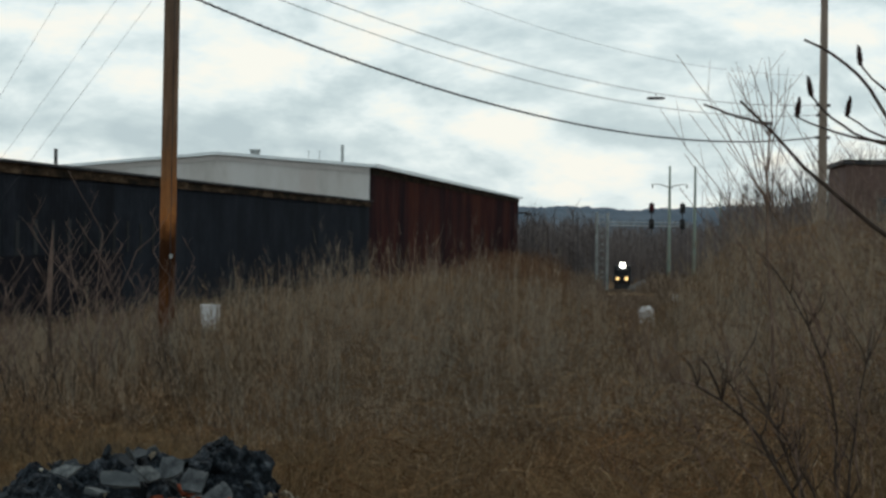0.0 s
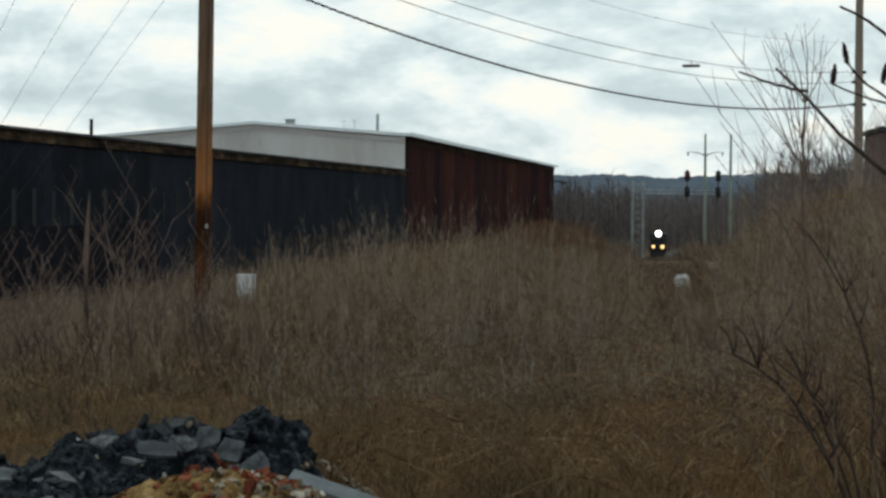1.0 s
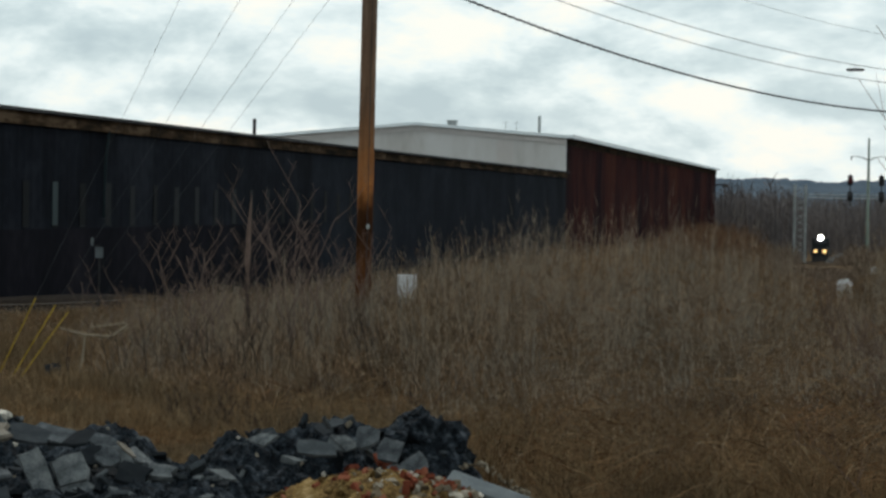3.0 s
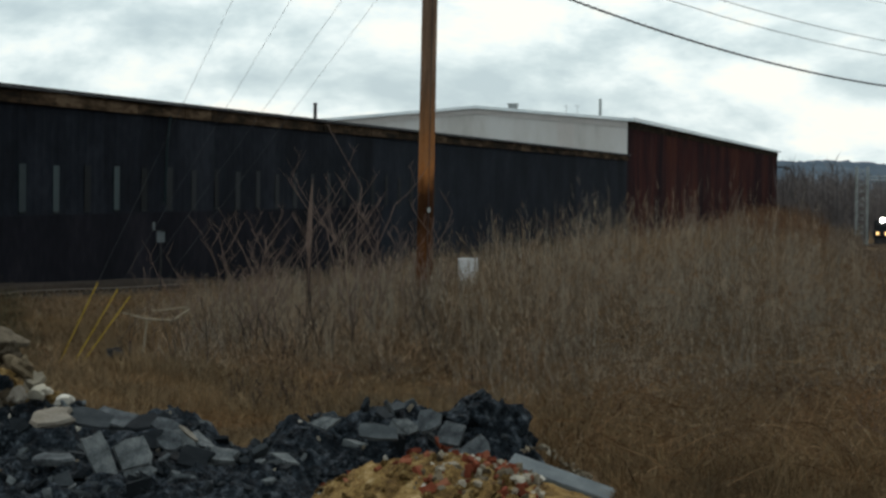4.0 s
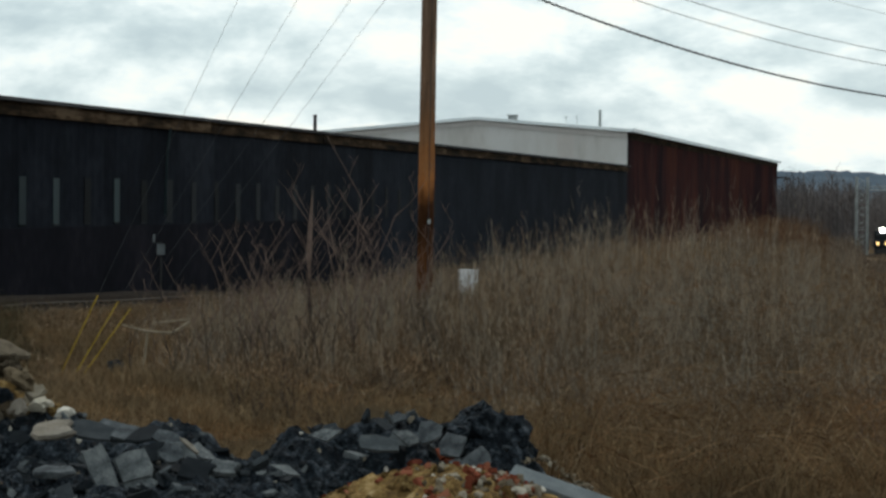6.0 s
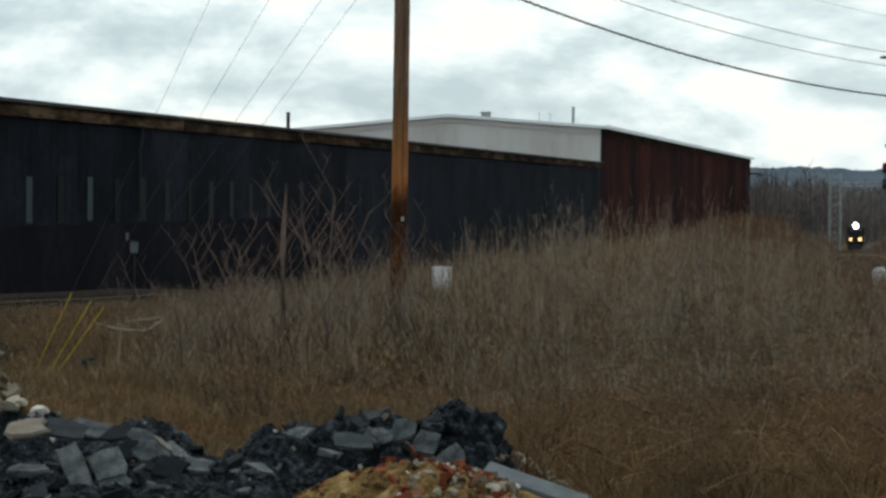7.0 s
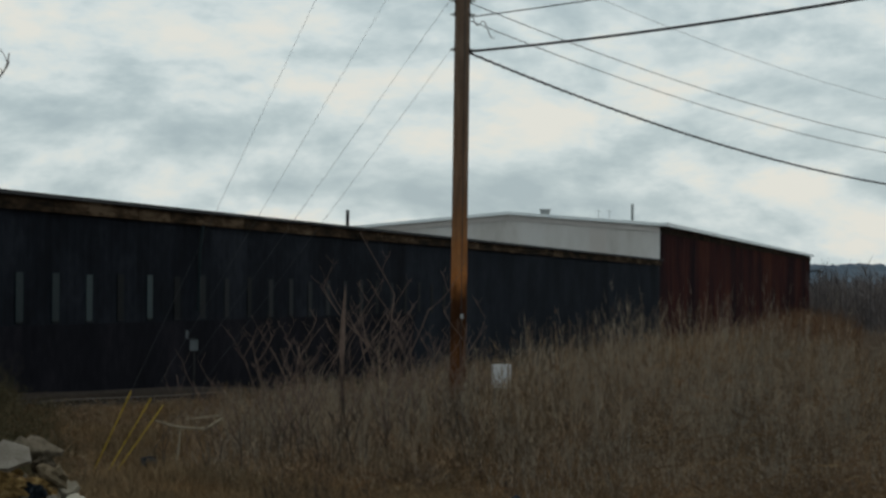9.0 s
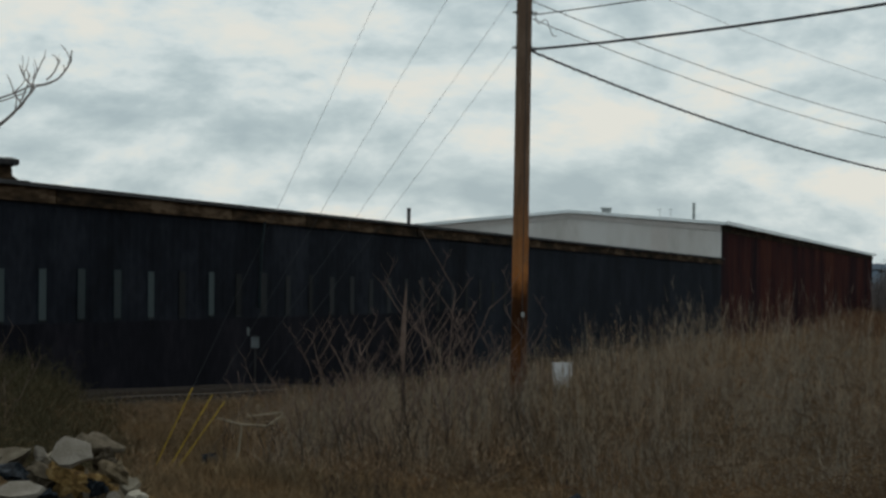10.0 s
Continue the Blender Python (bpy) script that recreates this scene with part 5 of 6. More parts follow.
near_limb((5.6, 19.0, 0.3), (5.35, 19.3, 2.6), (0.15, 0, 0), 0.045, 0.032)
near_limb((5.35, 19.3, 2.6), (3.56, 19.5, 4.06), (0.02, 0, -0.12), 0.030, 0.010)
near_limb((3.76, 19.5, 3.92), (3.31, 19.4, 4.03), (0, 0, -0.015), 0.012, 0.008)
near_limb((5.35, 19.3, 2.6), (4.6, 19.5, 3.72), (0.16, 0, 0.05), 0.028, 0.018)
near_limb((4.6, 19.5, 3.72), (3.96, 19.5, 4.45), (0.07, 0, 0.10), 0.017, 0.010)
near_limb((4.75, 19.5, 3.80), (4.01, 19.5, 4.10), (-0.05, 0, -0.10), 0.014, 0.008, True)
near_limb((4.65, 19.5, 3.82), (3.94, 19.6, 3.97), (0, 0, -0.05), 0.012, 0.007, True)
near_limb((4.9, 19.4, 3.70), (4.32, 19.5, 4.30), (0.04, 0, -0.04), 0.014, 0.008, True)
near_limb((4.8, 19.5, 3.75), (4.26, 19.6, 3.98), (0.03, 0, -0.05), 0.011, 0.007, True)
near_limb((5.35, 19.3, 2.6), (4.9, 19.3, 3.75), (0.2, 0, 0.0), 0.026, 0.018)
near_limb((4.9, 19.3, 3.75), (4.62, 19.2, 4.75), (0.05, 0, 0.0), 0.016, 0.008, True)

# dark arching stems in the brush, nearer than the field
arch = thing("arching_shrub", "dark arching bare stems in the brush", "shrub", pose(5.9, 28, float(ground_z(5.9, 28)) - 0.05))
AR = random.Random(12)
for a, b, bow, r in (((0.12, 0, 0), (-1.15, 0, 1.92), (0.10, 0, 0.26), 0.030), ((-1.05, 0, 1.88), (-1.68, 0.1, 2.02), (0.0, 0, 0.03), 0.014), ((-1.60, 0.1, 2.0), (-1.80, 0.1, 2.35), (-0.03, 0, 0), 0.009), ((0.22, 0.1, 0), (-0.85, 0.1, 1.95), (0.10, 0, 0.25), 0.020), ((-0.55, 0, 1.30), (-0.85, 0.1, 2.22), (-0.06, 0, 0.1), 0.013),
                     ((-0.9, 0, 1.72), (-1.5, 0, 1.95), (0, 0, 0.06), 0.010), ((0.1, 0.2, 0), (-0.25, 0.3, 2.75), (0.25, 0, 0.1), 0.022), ((0.4, 0.2, 1.0), (-0.2, 0.1, 2.72), (0.12, 0, 0.0), 0.014),
                     ((-0.2, 0, 0.7), (-0.35, 0.2, 1.9), (0.06, 0, 0.0), 0.014), ((0.3, 0, 0.0), (0.5, 0.3, 2.4), (-0.1, 0, 0), 0.02), ((-0.9, 0.5, 0.0), (-2.0, 0.5, 1.1), (-0.1, 0, 0.35), 0.010), ((-0.6, 0.3, 0), (-1.4, 0.3, 1.5), (0.1, 0, 0.25), 0.012),
                     ((0.1, 0.1, 0), (-0.75, 0.1, 2.1), (0.05, 0, 0.2), 0.020), ((0.05, 0.2, 0), (-0.45, 0.3, 2.0), (0.05, 0, 0.1), 0.014), ((0.25, 0.1, 0), (-0.1, 0.1, 2.3), (0.08, 0, 0.1), 0.016), ((0.6, 0.2, 0), (0.15, 0.2, 2.6), (0.1, 0, 0.1), 0.014), ((0.0, 0.1, 0), (-1.3, 0.0, 1.55), (0.05, 0, 0.3), 0.014), ((0.7, 0, 0), (0.75, 0.1, 2.3), (-0.1, 0, 0), 0.012)):
    p, rr = limb(a, b, bow, r * 0.8, r * 0.3, AR, 8, 0.025)
    bm = tube(p, rr, 6)
    for _ in range(16):
        s0 = Vector(p[AR.randint(3, 8)])
        e0 = s0 + Vector((AR.uniform(-0.35, 0.2), AR.uniform(-0.1, 0.1), AR.uniform(0.12, 0.5)))
        q, qr = limb(s0, e0, (0.03, 0, 0.02), r * 0.3, r * 0.15, AR, 4, 0.04)
        tube(q, qr, 4, bm)
    part("stem", bm, M_BARKDARK if r > 0.018 else M_BARK, arch, smooth=True)

# long whips that lean over the brush against the sky
whips = thing("whip_shrub", "tall bare shrub with long leaning whips", "shrub", pose(8.6, 41, float(ground_z(8.6, 41)) - 0.05))
WH = random.Random(44)
for k in range(20):
    # the tip, then the foot that its slant leads back to
    bx, bz = ((-2.0, 5.6), (-2.12, 4.9), (-1.55, 5.1), (-1.85, 4.3))[k] if k < 4 else (WH.uniform(-1.9, 0.7), WH.uniform(3.6, 5.3))
    ax = bx + WH.uniform(0.46, 0.66) * bz - 0.35
    p, rr = limb((ax, AR.uniform(-0.4, 0.4), 0), (bx, AR.uniform(-0.4, 0.4), bz), (0.30, 0, 0.12), 0.011, 0.004, AR, 9, 0.010)
    bm = tube(p, rr, 5)
    for _ in range(4):
        i = AR.randint(4, 8)
        s0 = Vector(p[i])
        tube([s0, s0 + Vector((AR.uniform(-0.35, 0.25), 0.05, AR.uniform(0.25, 0.6)))], [0.004, 0.002], 4, bm)
    part("whip", bm, M_BARK, whips, smooth=True)

# a sapling that opens into a fan of twigs against the sky
fan = thing("fan_sapling", "bare sapling with a fan of thin twigs", "shrub", pose(7.9, 41, float(ground_z(7.9, 41)) - 0.05))
FN = random.Random(23)
p, rr = limb((0.25, 0, 0), (-0.02, 0, 4.55), (-0.10, 0, 0), 0.024, 0.014, FN, 9, 0.01)
part("stem", tube(p, rr, 6), M_BARK, fan, smooth=True)
for k in range(11):
    f = k / 10
    tip = Vector((-0.62 + 0.85 * f + FN.gauss(0, 0.04), FN.gauss(0, 0.12), 5.38 + 0.14 * math.sin(f * 3.1) + FN.gauss(0, 0.07)))
    q, qr = limb(Vector(p[FN.choice((7, 8, 9))]), tip, (0.04, 0, -0.05), 0.009, 0.003, FN, 6, 0.02)
    bm = tube(q, qr, 5)
    for _ in range(3):
        s0 = Vector(q[FN.randint(2, 5)])
        tube([s0, s0 + Vector((FN.uniform(-0.2, 0.2), 0.03, FN.uniform(0.12, 0.32)))], [0.004, 0.0015], 4, bm)
    part("branch", bm, M_BARK, fan, smooth=True)

# branch ends of a tree that stands beside the path
tree = thing("bare_tree", "bare tree with pale upturned twigs", "tree", pose(-8.4, 30, float(ground_z(-8.4, 30)) - 0.1))
TR = random.Random(17)
p, rr = limb((0, 0, 0), (0.2, 0.1, 4.2), (-0.15, 0, 0), 0.14, 0.08, TR)
part("trunk", tube(p, rr, 10), M_BARK, tree, smooth=True)
for a, b, bow, r in (((0.2, 0.1, 4.0), (3.41, 0, 4.92), (0.3, 0, -0.25), 0.036), ((3.41, 0, 4.92), (3.76, 0, 5.30), (0.01, 0, -0.02), 0.017), ((3.76, 0, 5.30), (4.10, 0, 5.64), (0.07, 0, -0.07), 0.012), ((3.70, 0, 5.22), (3.84, 0.02, 5.58), (-0.02, 0, 0), 0.009),
                     ((3.86, 0, 5.36), (3.98, 0.05, 5.56), (0.01, 0, -0.02), 0.008), ((3.74, 0, 5.28), (3.60, 0, 5.50), (-0.03, 0, 0), 0.009), ((3.62, 0, 5.16), (3.70, 0, 5.42), (0.01, 0, 0), 0.008), ((2.3, 0.1, 4.95), (3.74, 0.05, 5.32), (0.0, 0, -0.08), 0.014), ((2.2, 0.1, 5.0), (3.66, 0.05, 5.24), (0.0, 0, -0.10), 0.011),
                     ((3.1, 0.1, 5.1), (3.34, 0.1, 5.40), (0.02, 0, 0), 0.009), ((0.2, 0.1, 4.1), (2.3, 0.1, 4.97), (0.2, 0, -0.1), 0.03), ((0.2, 0.1, 4.2), (-1.5, 0.3, 6.4), (-0.3, 0, -0.2), 0.05), ((0.2, 0.1, 4.2), (0.7, -0.6, 7.0), (0.1, 0, 0), 0.05)):
    p, rr = limb(a, b, bow, r, r * 0.6, TR, 7, 0.02)
    bm = tube(p, rr, 7)
    for _ in range(3 if r < 0.02 else 0):
        s0 = Vector(p[TR.randint(2, 6)])
        q, qr = limb(s0, s0 + Vector((TR.uniform(-0.10, 0.12), TR.uniform(-0.05, 0.05), TR.uniform(0.06, 0.2))), (0.01, 0, 0), r * 0.5, r * 0.3, TR, 4, 0.05)
        tube(q, qr, 5, bm)
    part("branch", bm, M_TREEBARK, tree, smooth=True)

# broken pale stick lying in the grass, a dead snag
t = thing("broken_branch", "bleached broken branch propped in the grass", "branch", pose(-5.3, 60, 0.15))
part("stick", tube([(-0.05, 0, -0.3), (0.0, 0, 0.2), (0.02, 0, 0.42)], [0.03, 0.026, 0.02], 6), M_TWIGPALE, t)
part("stick", tube([(-0.45, 0, 0.55), (0.0, 0, 0.43), (0.5, 0, 0.40), (0.83, 0.1, 0.62)], [0.015, 0.025, 0.028, 0.03], 6), M_TWIGPALE, t)
part("stick", tube([(0.1, 0, 0.58), (0.8, 0.1, 0.66)], [0.012, 0.02], 6), M_TWIGPALE, t)
t = thing("dead_snag", "pale split dead stump among the sumacs", "snag", pose(-2.22, 60, 0.0))
part("stump", tube([(0, 0, -0.1), (0.03, 0, 1.0), (-0.02, 0, 1.7), (0.03, 0, 2.1)], [0.045, 0.04, 0.034, 0.012], 7), M_BARKDARK, t)
part("splinter", tube([(0.01, 0, 1.55), (0.0, 0.02, 2.1), (0.02, 0.02, 2.6), (0.06, 0.02, 3.3)], [0.02, 0.06, 0.045, 0.005], 6), M_SUMAC, t, "pale upright splinter")
t = thing("field_stone", "dark stone half sunk in the grass", "stone", pose(-5.85, 59.5, -0.05) @ Matrix.Scale(0.45, 4))
part("stone", rock_mesh("stone", 5, M_ASPHALT), None, t)


# ================= grass and brush =================
G = np.random.RandomState(4)


def place(n, a0, a1, y0, y1, power=1.0):
    """Points spread evenly over a fan of land between two bearings and two distances."""
    y = np.sqrt(G.uniform(y0 ** 2, y1 ** 2, n))
    a = G.uniform(a0, a1, n)
    return a * y, y


def patch(x, y, s, seed):
    """Smooth random field in 0..1, for clumps."""
    v = np.zeros_like(x)
    r = np.random.RandomState(seed)
    for k in range(7):
        an, ph, f = r.uniform(0, 6.28), r.uniform(0, 6.28), s * r.uniform(0.5, 1.9)
        v += np.sin((x * np.cos(an) + y * np.sin(an)) * f + ph)
    return 0.5 + v / 7 * 0.9


def blades(x, y, h, width, lean, bend=0.35):
    """Blades or stems: each a bent quad that tapers to its tip."""
    n = len(x)
    z = ground_z(x, y) - 0.03
    an = G.uniform(0, 2 * np.pi, n)
    dx, dy = np.cos(an), np.sin(an)
    tilt = np.abs(G.normal(0, lean, n)) * h
    ta = G.uniform(0, 2 * np.pi, n)
    tx, ty = np.cos(ta) * tilt, np.sin(ta) * tilt
    w = width * G.uniform(0.6, 1.4, n)
    b0 = np.stack([x - dx * w, y - dy * w, z], -1)
    b1 = np.stack([x + dx * w, y + dy * w, z], -1)
    f = 0.6
    m1 = np.stack([x + tx * bend + dx * w * 0.7, y + ty * bend + dy * w * 0.7, z + h * f], -1)
    m0 = np.stack([x + tx * bend - dx * w * 0.7, y + ty * bend - dy * w * 0.7, z + h * f], -1)
    top = np.stack([x + tx, y + ty, z + h], -1)
    lower = np.stack([b0, b1, m1, m0], 1)
    upper = np.stack([m0, m1, top + np.stack([dx, dy, dx * 0], -1) * (w * 0.2)[:, None], top - np.stack([dx, dy, dx * 0], -1) * (w * 0.2)[:, None]], 1)
    return lower, upper, (x, y, z, h, tx, ty)


def joined(name, lowers, uppers, twigs, mat, label, category):
    """Stems of two quads that share an edge, and loose twigs, as one mesh."""
    n, k = len(lowers), len(twigs)
    v = np.concatenate([lowers, uppers[:, 2:4]], 1).reshape(-1, 3)
    verts = np.concatenate([v, twigs.reshape(-1, 3)]) if k else v
    i = np.arange(n)[:, None] * 6
    q = np.concatenate([i + np.array([[0, 1, 2, 3]]), i + np.array([[3, 2, 4, 5]])], 0)
    tr = n * 6 + np.arange(k * 3).reshape(-1, 3)
    me = bpy.data.meshes.new(name)
    me.vertices.add(len(verts))
    me.vertices.foreach_set("co", verts.reshape(-1).astype(np.float32))
    loops = np.concatenate([q.reshape(-1), tr.reshape(-1)]).astype(np.int32)
    me.loops.add(len(loops))
    me.loops.foreach_set("vertex_index", loops)
    tot = np.concatenate([np.full(len(q), 4), np.full(k, 3)]).astype(np.int32)
    me.polygons.add(len(tot))
    me.polygons.foreach_set("loop_start", np.concatenate([[0], np.cumsum(tot)[:-1]]).astype(np.int32))
    me.polygons.foreach_set("loop_total", tot)
    me.update(calc_edges=True)
    me.materials.append(mat)
    return tagged(new(name, me), label, category, kind="stuff")


def twigs_on(stem, per, reach, width, lo=0.35, up=0.8):
    """Short side twigs, thin triangles, on the upper part of each stem."""
    x, y, z, h, tx, ty = (np.repeat(s, per) for s in stem)
    n = len(x)
    f = G.uniform(lo, 1.0, n)
    c = f ** 2
    px, py, pz = x + tx * c, y + ty * c, z + h * f
    an = G.uniform(0, 2 * np.pi, n)
    ln = reach * h * G.uniform(0.4, 1.2, n) * (1.25 - 0.8 * f)
    ex, ey, ez = px + np.cos(an) * ln, py + np.sin(an) * ln, pz + ln * up * G.uniform(0.3, 1.6, n)
    w = width * G.uniform(0.6, 1.4, n)
    wa = G.uniform(0, 2 * np.pi, n)
    ox, oy, oz = np.cos(wa) * w, np.sin(wa) * w * 0.4, w * 0.6 * np.sin(wa * 2.3)
    return np.stack([np.stack([px - ox, py - oy, pz - oz], -1), np.stack([px + ox, py + oy, pz + oz], -1), np.stack([ex, ey, ez], -1)], 1)


def free_of_rubble(x, y):
    """Neither on the dumped heaps nor on the bare yard by the siding."""
    return ~((x > -6.8) & (x < 1.9) & (y < 34.6)) & ~((x + 30 - 0.1697 * y < 7.4) & (y > 77) & (x > -0.140 * y))


def brush_top(a, y):
    """Height of the brush by bearing and distance: low on the left, a thicket to the right."""
    h = np.interp(a, [-0.20, -0.165, -0.15, -0.14, -0.125, -0.112, -0.09, -0.075, -0.05, 0.0, 0.008, 0.012, 0.016, 0.022, 0.04, 0.055, 0.075, 0.10, 0.125, 0.133, 0.14, 0.149, 0.157, 0.16, 0.168, 0.18, 0.2, 0.26],
                  [1.9, 1.8, 1.5, 1.05, 0.8, 0.5, 0.55, 0.8, 1.2, 1.56, 1.8, 1.72, 1.74, 2.02, 2.15, 2.28, 2.32, 2.2, 2.02, 1.6, 1.45, 1.3, 1.3, 1.5, 2.25, 3.0, 3.4, 3.6])
    near_h = np.interp(a, [-0.2, -0.05, 0.03, 0.06, 0.12, 0.2, 0.26], [0.35, 0.35, 0.5, 0.75, 1.0, 1.5, 1.8])
    f = smooth(44, 60, y)
    return near_h + (h - near_h) * f


def clumps(cx, cy, per, spread):
    """Stems gathered round clump centres; each clump opens outwards. Returns places, and the outward lean."""
    n = len(cx)
    k = G.poisson(per, n) + 3
    i = np.repeat(np.arange(n), k)
    an, r = G.uniform(0, 2 * np.pi, len(i)), np.abs(G.normal(0, spread, len(i)))
    dx, dy = np.cos(an) * r, np.sin(an) * r
    return i, cx[i] + dx, cy[i] + dy, dx, dy


def arching(x, y, h, dx, dy, width, open_, jitter):
    """Stems that rise from the clump and bow outwards: a bent quad pair each."""
    n = len(x)
    z = ground_z(x, y) - 0.03
    tx, ty = dx * open_ + G.normal(0, jitter, n) * h, dy * open_ + G.normal(0, jitter, n) * h
    an = G.uniform(0, 2 * np.pi, n)
    w = (width * G.uniform(0.6, 1.5, n))[:, None]
    s = np.stack([np.cos(an), np.sin(an), np.zeros(n)], -1) * w
    b = np.stack([x, y, z], -1)
    m = np.stack([x + tx * 0.35, y + ty * 0.35, z + h * 0.6], -1)
    tip = np.stack([x + tx, y + ty, z + h * G.uniform(0.75, 1.0, n)], -1)
    lower = np.stack([b - s, b + s, m + s * 0.75, m - s * 0.75], 1)
    upper = np.stack([m - s * 0.75, m + s * 0.75, tip + s * 0.25, tip - s * 0.25], 1)
    return lower, upper, (x, y, z, h, tx, ty)


# dry grass over the field, in tussocks and as a thin even mat
x, y = place(12500, -0.20, 0.27, 29, 80)
size = 0.35 + 0.9 * np.clip(patch(x, y, 0.8, 3), 0, 1)
i, px, py, dx, dy = clumps(x, y, 17, 0.11)
h = 0.42 * size[i] * (0.5 + 0.7 * G.rand(len(i)))
keep = free_of_rubble(px, py)
lo, up, st = arching(px[keep], py[keep], h[keep], dx[keep], dy[keep], 0.0042, 1.8, 0.28)
x, y = place(60000, -0.20, 0.27, 29, 80)
keep = free_of_rubble(x, y)
x, y = x[keep], y[keep]
lo2, up2, st2 = blades(x, y, 0.10 + 0.22 * G.rand(len(x)), 0.005, 0.8)
joined("dry_grass", np.concatenate([lo, lo2]), np.concatenate([up, up2]), np.zeros((0, 3, 3)), M_GRASS, "matted orange-brown dry winter grass", "grass")

# tall dead weeds in clumps, with fine side twigs
x, y = place(18500, -0.20, 0.27, 34, 86)
a = x / y
dens = np.interp(a, [-0.2, -0.15, -0.12, -0.07, 0.0, 0.03, 0.27], [1.0, 1.0, 0.3, 0.5, 0.8, 1.0, 1.0]) * (0.4 + 0.6 * smooth(36, 56, y))
soft_a = smooth(-0.02, 0.07, a + G.normal(0, 0.008, len(a)))
dens = dens * (soft_a + (1 - soft_a) * (0.10 + 0.9 * smooth(47, 55, y)))
keep = G.rand(len(x)) < dens * np.clip(-0.75 + 2.9 * (0.5 * patch(x, y, 1.5, 9) + 0.5 * patch(x, y, 5.5, 19)), 0.06, 1)
x, y, a = x[keep], y[keep], a[keep]
top = brush_top(a, y) * (0.34 + 0.62 * G.rand(len(x)) ** 0.8) * (0.66 + 0.62 * (0.4 * patch(x, y, 0.8, 14) + 0.6 * patch(x, y, 4.5, 24)))
i, px, py, dx, dy = clumps(x, y, 9, 0.14)
h = top[i] * (0.55 + 0.5 * G.rand(len(i)))
keep = free_of_rubble(px, py)
px, py, dx, dy, h = px[keep], py[keep], dx[keep], dy[keep], h[keep]
lo, up, st = arching(px, py, h, dx, dy, 0.0044, 2.6, 0.36)
# rank growth that hides the foot of the white cabinet
cx, cy = place(130, 0.007, 0.022, 55, 62)
i2, qx, qy, ex, ey = clumps(cx, cy, 12, 0.10)
lo2, up2, st2 = arching(qx, qy, 1.02 + 0.40 * G.rand(len(qx)), ex, ey, 0.0050, 1.6, 0.12)
px, py = np.concatenate([px, qx]), np.concatenate([py, qy])
lo, up, st = np.concatenate([lo, lo2]), np.concatenate([up, up2]), tuple(np.concatenate([p, q]) for p, q in zip(st, st2))
green = px / py + G.normal(0, 0.004, len(px)) < -0.126
tw = twigs_on(st, 10, 0.15, 0.0044, 0.15, 1.3)
green10 = np.repeat(green, 10)
joined("olive_brush", lo[green], up[green], tw[green10], M_OLIVE, "dark olive brush by the guy anchors", "brush")
lo, up, tw = lo[~green], up[~green], tw[~green10]
joined("dead_weeds", lo, up, tw, M_WEED, "dense grey-brown dead weeds and brush", "brush")

# fallen and leaning straws, every which way, under and between the weeds
x, y = place(190000, -0.20, 0.27, 30, 86)
a = x / y
keep = free_of_rubble(x, y) & (G.rand(len(x)) < np.interp(a, [-0.2, -0.14, -0.12, 0.0, 0.04, 0.27], [0.7, 0.6, 0.35, 0.5, 1.0, 1.0]) * np.clip(0.2 + 1.2 * patch(x, y, 1.3, 31), 0.1, 1))
x, y, a = x[keep], y[keep], a[keep]
n = len(x)
low = np.interp(a, [-0.2, -0.1, 0.02, 0.06, 0.27], [0.6, 0.35, 0.5, 0.95, 1.1])
z = ground_z(x, y) + low * G.rand(n) ** 1.6 * brush_top(a, y)
ln = G.uniform(0.08, 0.36, n)
an, el = G.uniform(0, 2 * np.pi, n), G.normal(0.30 + 0.45 * np.maximum(smooth(40, 54, y), smooth(0.01, 0.07, a)), 0.55, n)
d = np.stack([np.cos(an) * np.cos(el), np.sin(an) * np.cos(el), np.sin(el)], -1) * ln[:, None]
s = np.stack([-np.sin(an) * 0.3, np.cos(an) * 0.3, np.ones(n)], -1) * (0.0044 * G.uniform(0.5, 1.5, n))[:, None]
c = np.stack([x, y, np.maximum(z, ground_z(x, y) + 0.02)], -1)
sag = np.stack([np.zeros(n), np.zeros(n), -0.12 * ln], -1)
lo = np.stack([c - d - s + sag, c - d + s + sag, c + s, c - s], 1)
up = np.stack([c - s, c + s, c + d + s * 0.3 + sag, c + d - s * 0.3 + sag], 1)
joined("fallen_straw", lo, up, np.zeros((0, 3, 3)), M_TANGLE, "tangled fallen orange-brown straw and stems", "brush")

# rust-brown grass low in the thicket and before it
x, y = place(5200, -0.03, 0.27, 31, 56)
a = x / y
keep = G.rand(len(x)) < 0.6 * smooth(-0.02, 0.05, a) * (1 - smooth(38, 56, y)) * np.clip(-0.2 + 1.9 * patch(x, y, 2.6, 61), 0.05, 1)
i, px, py, dx, dy = clumps(x[keep], y[keep], 15, 0.12)
keep = free_of_rubble(px, py)
px, py, dx, dy = px[keep], py[keep], dx[keep], dy[keep]
lo, up, st = arching(px, py, 0.25 + 0.55 * G.rand(len(px)), dx, dy, 0.0044, 2.4, 0.34)
joined("rust_grass", lo, up, np.zeros((0, 3, 3)), M_RUSTGRASS, "rust-brown bent grass before the thicket", "grass")

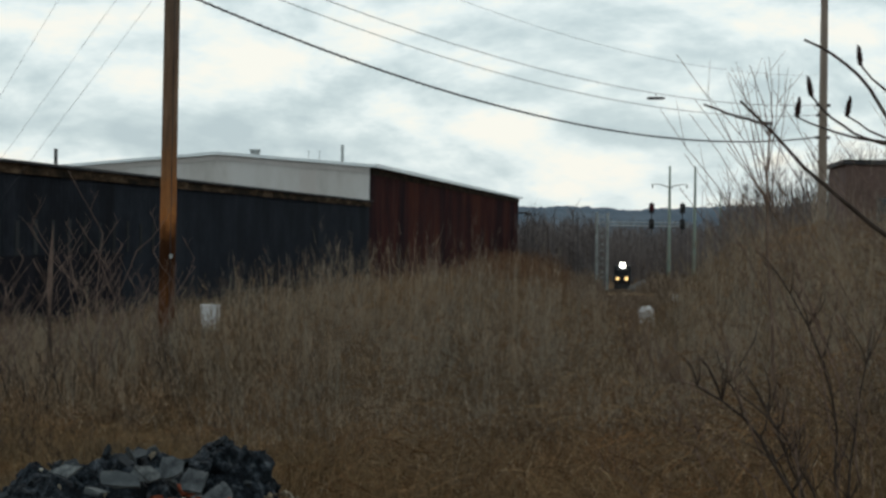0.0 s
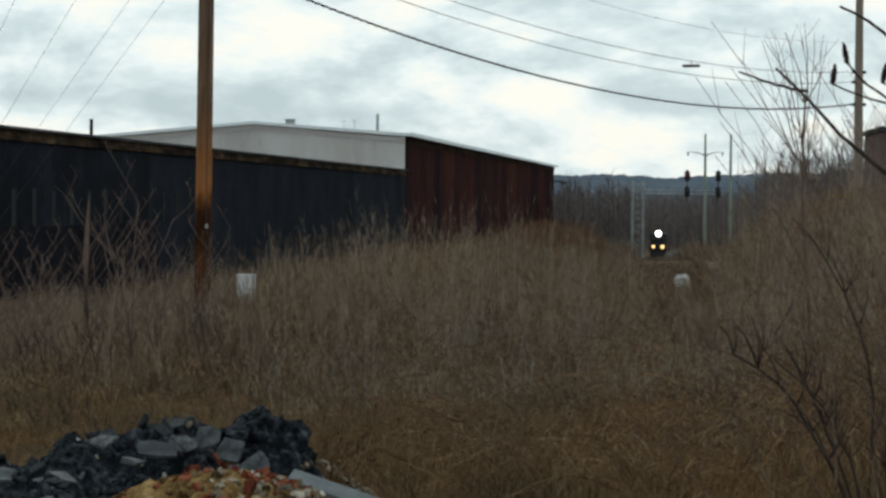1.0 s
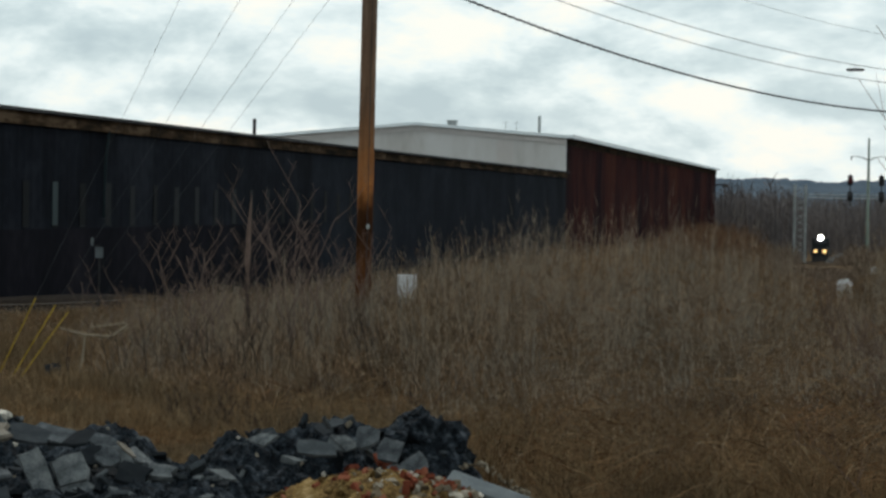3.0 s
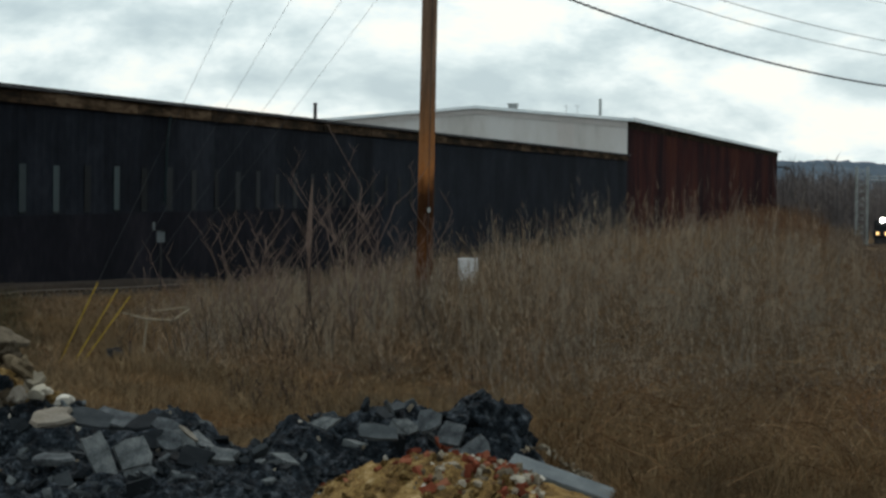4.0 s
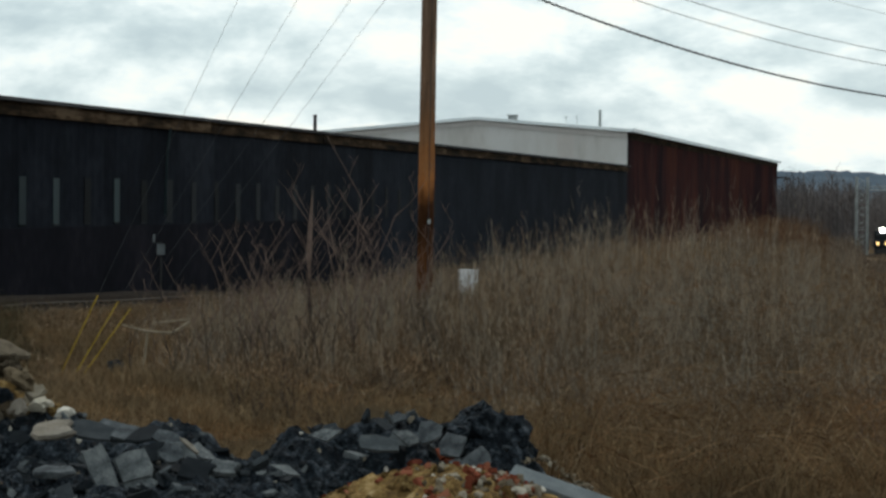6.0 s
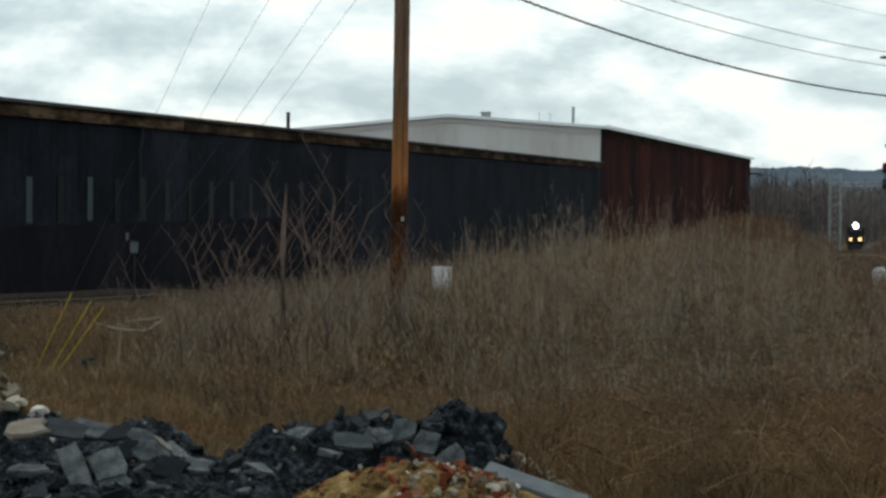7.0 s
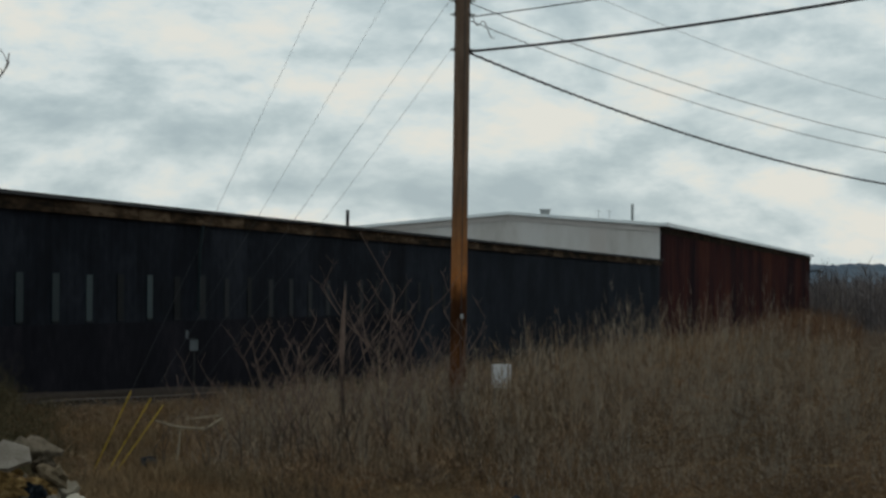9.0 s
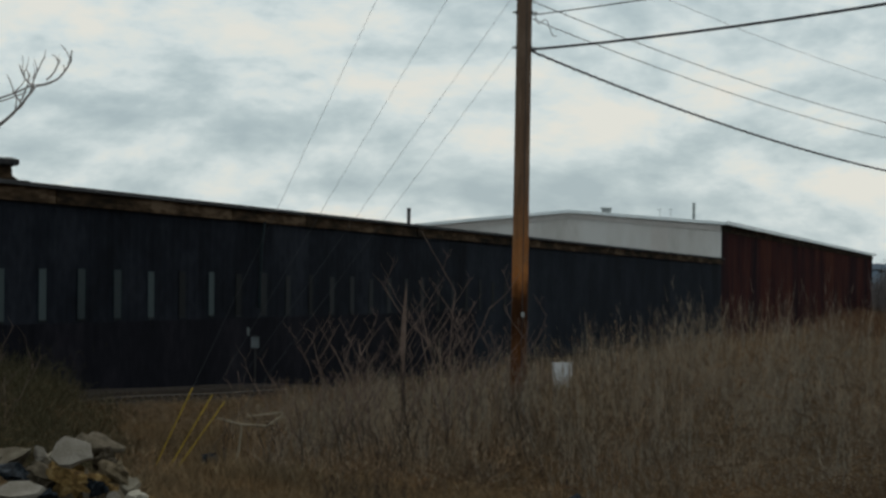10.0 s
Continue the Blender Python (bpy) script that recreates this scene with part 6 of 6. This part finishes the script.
# dark twiggy undergrowth, scattered through the field
x, y = place(420, -0.07, 0.27, 40, 72)
i, px, py, dx, dy = clumps(x, y, 9, 0.13)
keep = free_of_rubble(px, py)
px, py, dx, dy = px[keep], py[keep], dx[keep], dy[keep]
h = (0.30 + 0.62 * G.rand(len(px))) * np.clip(brush_top(px / py, py), 0.6, 1.7)
lo, up, st = arching(px, py, h, dx, dy, 0.0042, 2.0, 0.2)
joined("dark_undergrowth", lo, up, twigs_on(st, 12, 0.22, 0.0036, 0.2, 1.1), M_BARKDARK, "dark twiggy undergrowth among the weeds", "brush")

# fluffy pale seed plumes that stand above the brush
x, y = place(4600, -0.09, 0.27, 42, 76)
a = x / y
keep = (G.rand(len(x)) < np.interp(a, [-0.09, 0.0, 0.05, 0.27], [0.4, 0.9, 1.0, 0.9])) & free_of_rubble(x, y) & (G.rand(len(x)) < np.maximum(smooth(-0.01, 0.08, a), smooth(50, 58, y)))
x, y, a = x[keep], y[keep], a[keep]
tall = (0.66 + 0.58 * G.rand(len(x)) ** 1.8) * (0.66 + 0.66 * patch(x, y, 2.6, 55))
i, px, py, dx, dy = clumps(x, y, 1.4, 0.10)
keep = free_of_rubble(px, py)
i, px, py, dx, dy = i[keep], px[keep], py[keep], dx[keep], dy[keep]
h = (brush_top(a, y) * tall)[i] * (0.72 + 0.28 * G.rand(len(i)))
lo, up, st = arching(px, py, h, dx, dy, 0.0042, 2.2, 0.07)
joined("plume_weeds", lo, up, twigs_on(st, 30, 0.062, 0.0034, 0.42, 2.6), M_PLUME, "pale tan weed stems with feathery plumes", "brush")

# tall thin stems that stand clear of the brush
x, y = place(900, -0.01, 0.13, 56, 78)
keep = free_of_rubble(x, y) & (G.rand(len(x)) < np.clip(-0.4 + 2.2 * patch(x, y, 3.0, 71), 0.05, 1))
x, y = x[keep], y[keep]
h = brush_top(x / y, y) * (0.95 + 0.40 * G.rand(len(x)))
lo, up, st = arching(x, y, h, np.zeros(len(x)), np.zeros(len(x)), 0.0045, 1.0, 0.05)
joined("tall_stems", lo, up, twigs_on(st, 14, 0.05, 0.0034, 0.5, 2.4), M_WEED, "tall thin grey-brown weed stems", "brush")

# rank weeds on the strip between the field and the mill siding
x, y = place(7000, -0.03, 0.10, 84, 200)
lx = np.array([(WALL_M.inverted() @ Vector((p, q, 0))).x for p, q in zip(x, y)])
keep = (lx > 6.5) & (G.rand(len(x)) < 0.8)
x, y = x[keep], y[keep]
lo, up, st = blades(x, y, 0.35 + 0.9 * G.rand(len(x)) ** 1.5, 0.007, 0.2)
joined("siding_weeds", lo, up, twigs_on(st, 12, 0.16, 0.0055, 0.2, 1.5), M_WEED, "rank dead weeds beside the mill siding", "brush")

# thicket behind the pole and along the railway
x, y = place(42000, 0.0, 0.30, 80, 260)
a = x / y
keep = (a > 0.155 - 12 / y) & (G.rand(len(x)) < 0.9)
x, y, a = x[keep], y[keep], a[keep]
lift = np.interp(a + G.normal(0, 0.003, len(a)), [0.0, 0.08, 0.09, 0.105, 0.118, 0.128, 0.136, 0.145, 0.149, 0.158, 0.168, 0.176, 0.19, 0.21, 0.27], [-0.020, -0.014, -0.010, -0.0050, -0.0060, -0.012, -0.019, -0.020, -0.029, -0.029, -0.014, -0.007, 0.001, 0.006, 0.010])
h = np.clip((EYE + lift * y - ground_z(x, y)) * (0.45 + 0.62 * G.rand(len(x)) ** (1 + 1.6 * smooth(0.160, 0.172, a))), 0.2, 7.5)
lo, up, st = blades(x, y, h, 0.010, 0.16)
red = (a > 0.07) & (a < 0.128) & (y > 90)
tw = twigs_on(st, 12, 0.2, 0.0075)
red8 = np.repeat(red, 12)
joined("far_brush", lo[~red], up[~red], tw[~red8], M_SCRUB, "brown leafless thicket along the railway", "brush")
joined("russet_brush", lo[red], up[red], tw[red8], M_RUSSET, "russet scrub before the mill hall", "brush")

# low scrub along the line
x, y = place(9000, 0.120, 0.175, 230, 545)
x2, y2 = place(9000, 0.105, 0.180, 84, 232)
h = np.concatenate([0.5 + 1.3 * G.rand(len(x)), 0.22 + 0.4 * G.rand(len(x2))])
x, y = np.concatenate([x, x2]), np.concatenate([y, y2])
keep = np.abs(x - (18.0 + (y - 215) * 0.1756)) > 3.2
keep &= (np.abs(x - 0.1445 * y) > 2.2) | (y < 150)  # the cutting stays open towards the train
x, y, h = x[keep], y[keep], h[keep]
lo, up, st = blades(x, y, h, 0.035, 0.2)
joined("lineside_scrub", lo, up, twigs_on(st, 8, 0.3, 0.03), M_SCRUB, "low brown scrub along the line", "brush")

# bare woods on both sides of the line
x, y = place(12000, 0.085, 0.32, 300, 900)
a = x / y
keep = (y > np.interp(a, [0.11, 0.113, 0.136, 0.14, 0.172, 0.18], [570, 450, 450, 610, 610, 320]))
x, y, a = x[keep], y[keep], a[keep]
h = np.interp(a, [0.1, 0.135, 0.15, 0.165, 0.2, 0.3], [12.6, 12.6, 12.0, 12.4, 15.5, 19]) * (0.5 + 0.55 * G.rand(len(x)))
lo, up, st = blades(x, y, h, 0.11, 0.06)
joined("bare_woods", lo, up, twigs_on(st, 26, 0.2, 0.05, 0.2, 1.3), M_WOODSHAZE, "leafless brown woods below the ridge", "woods")
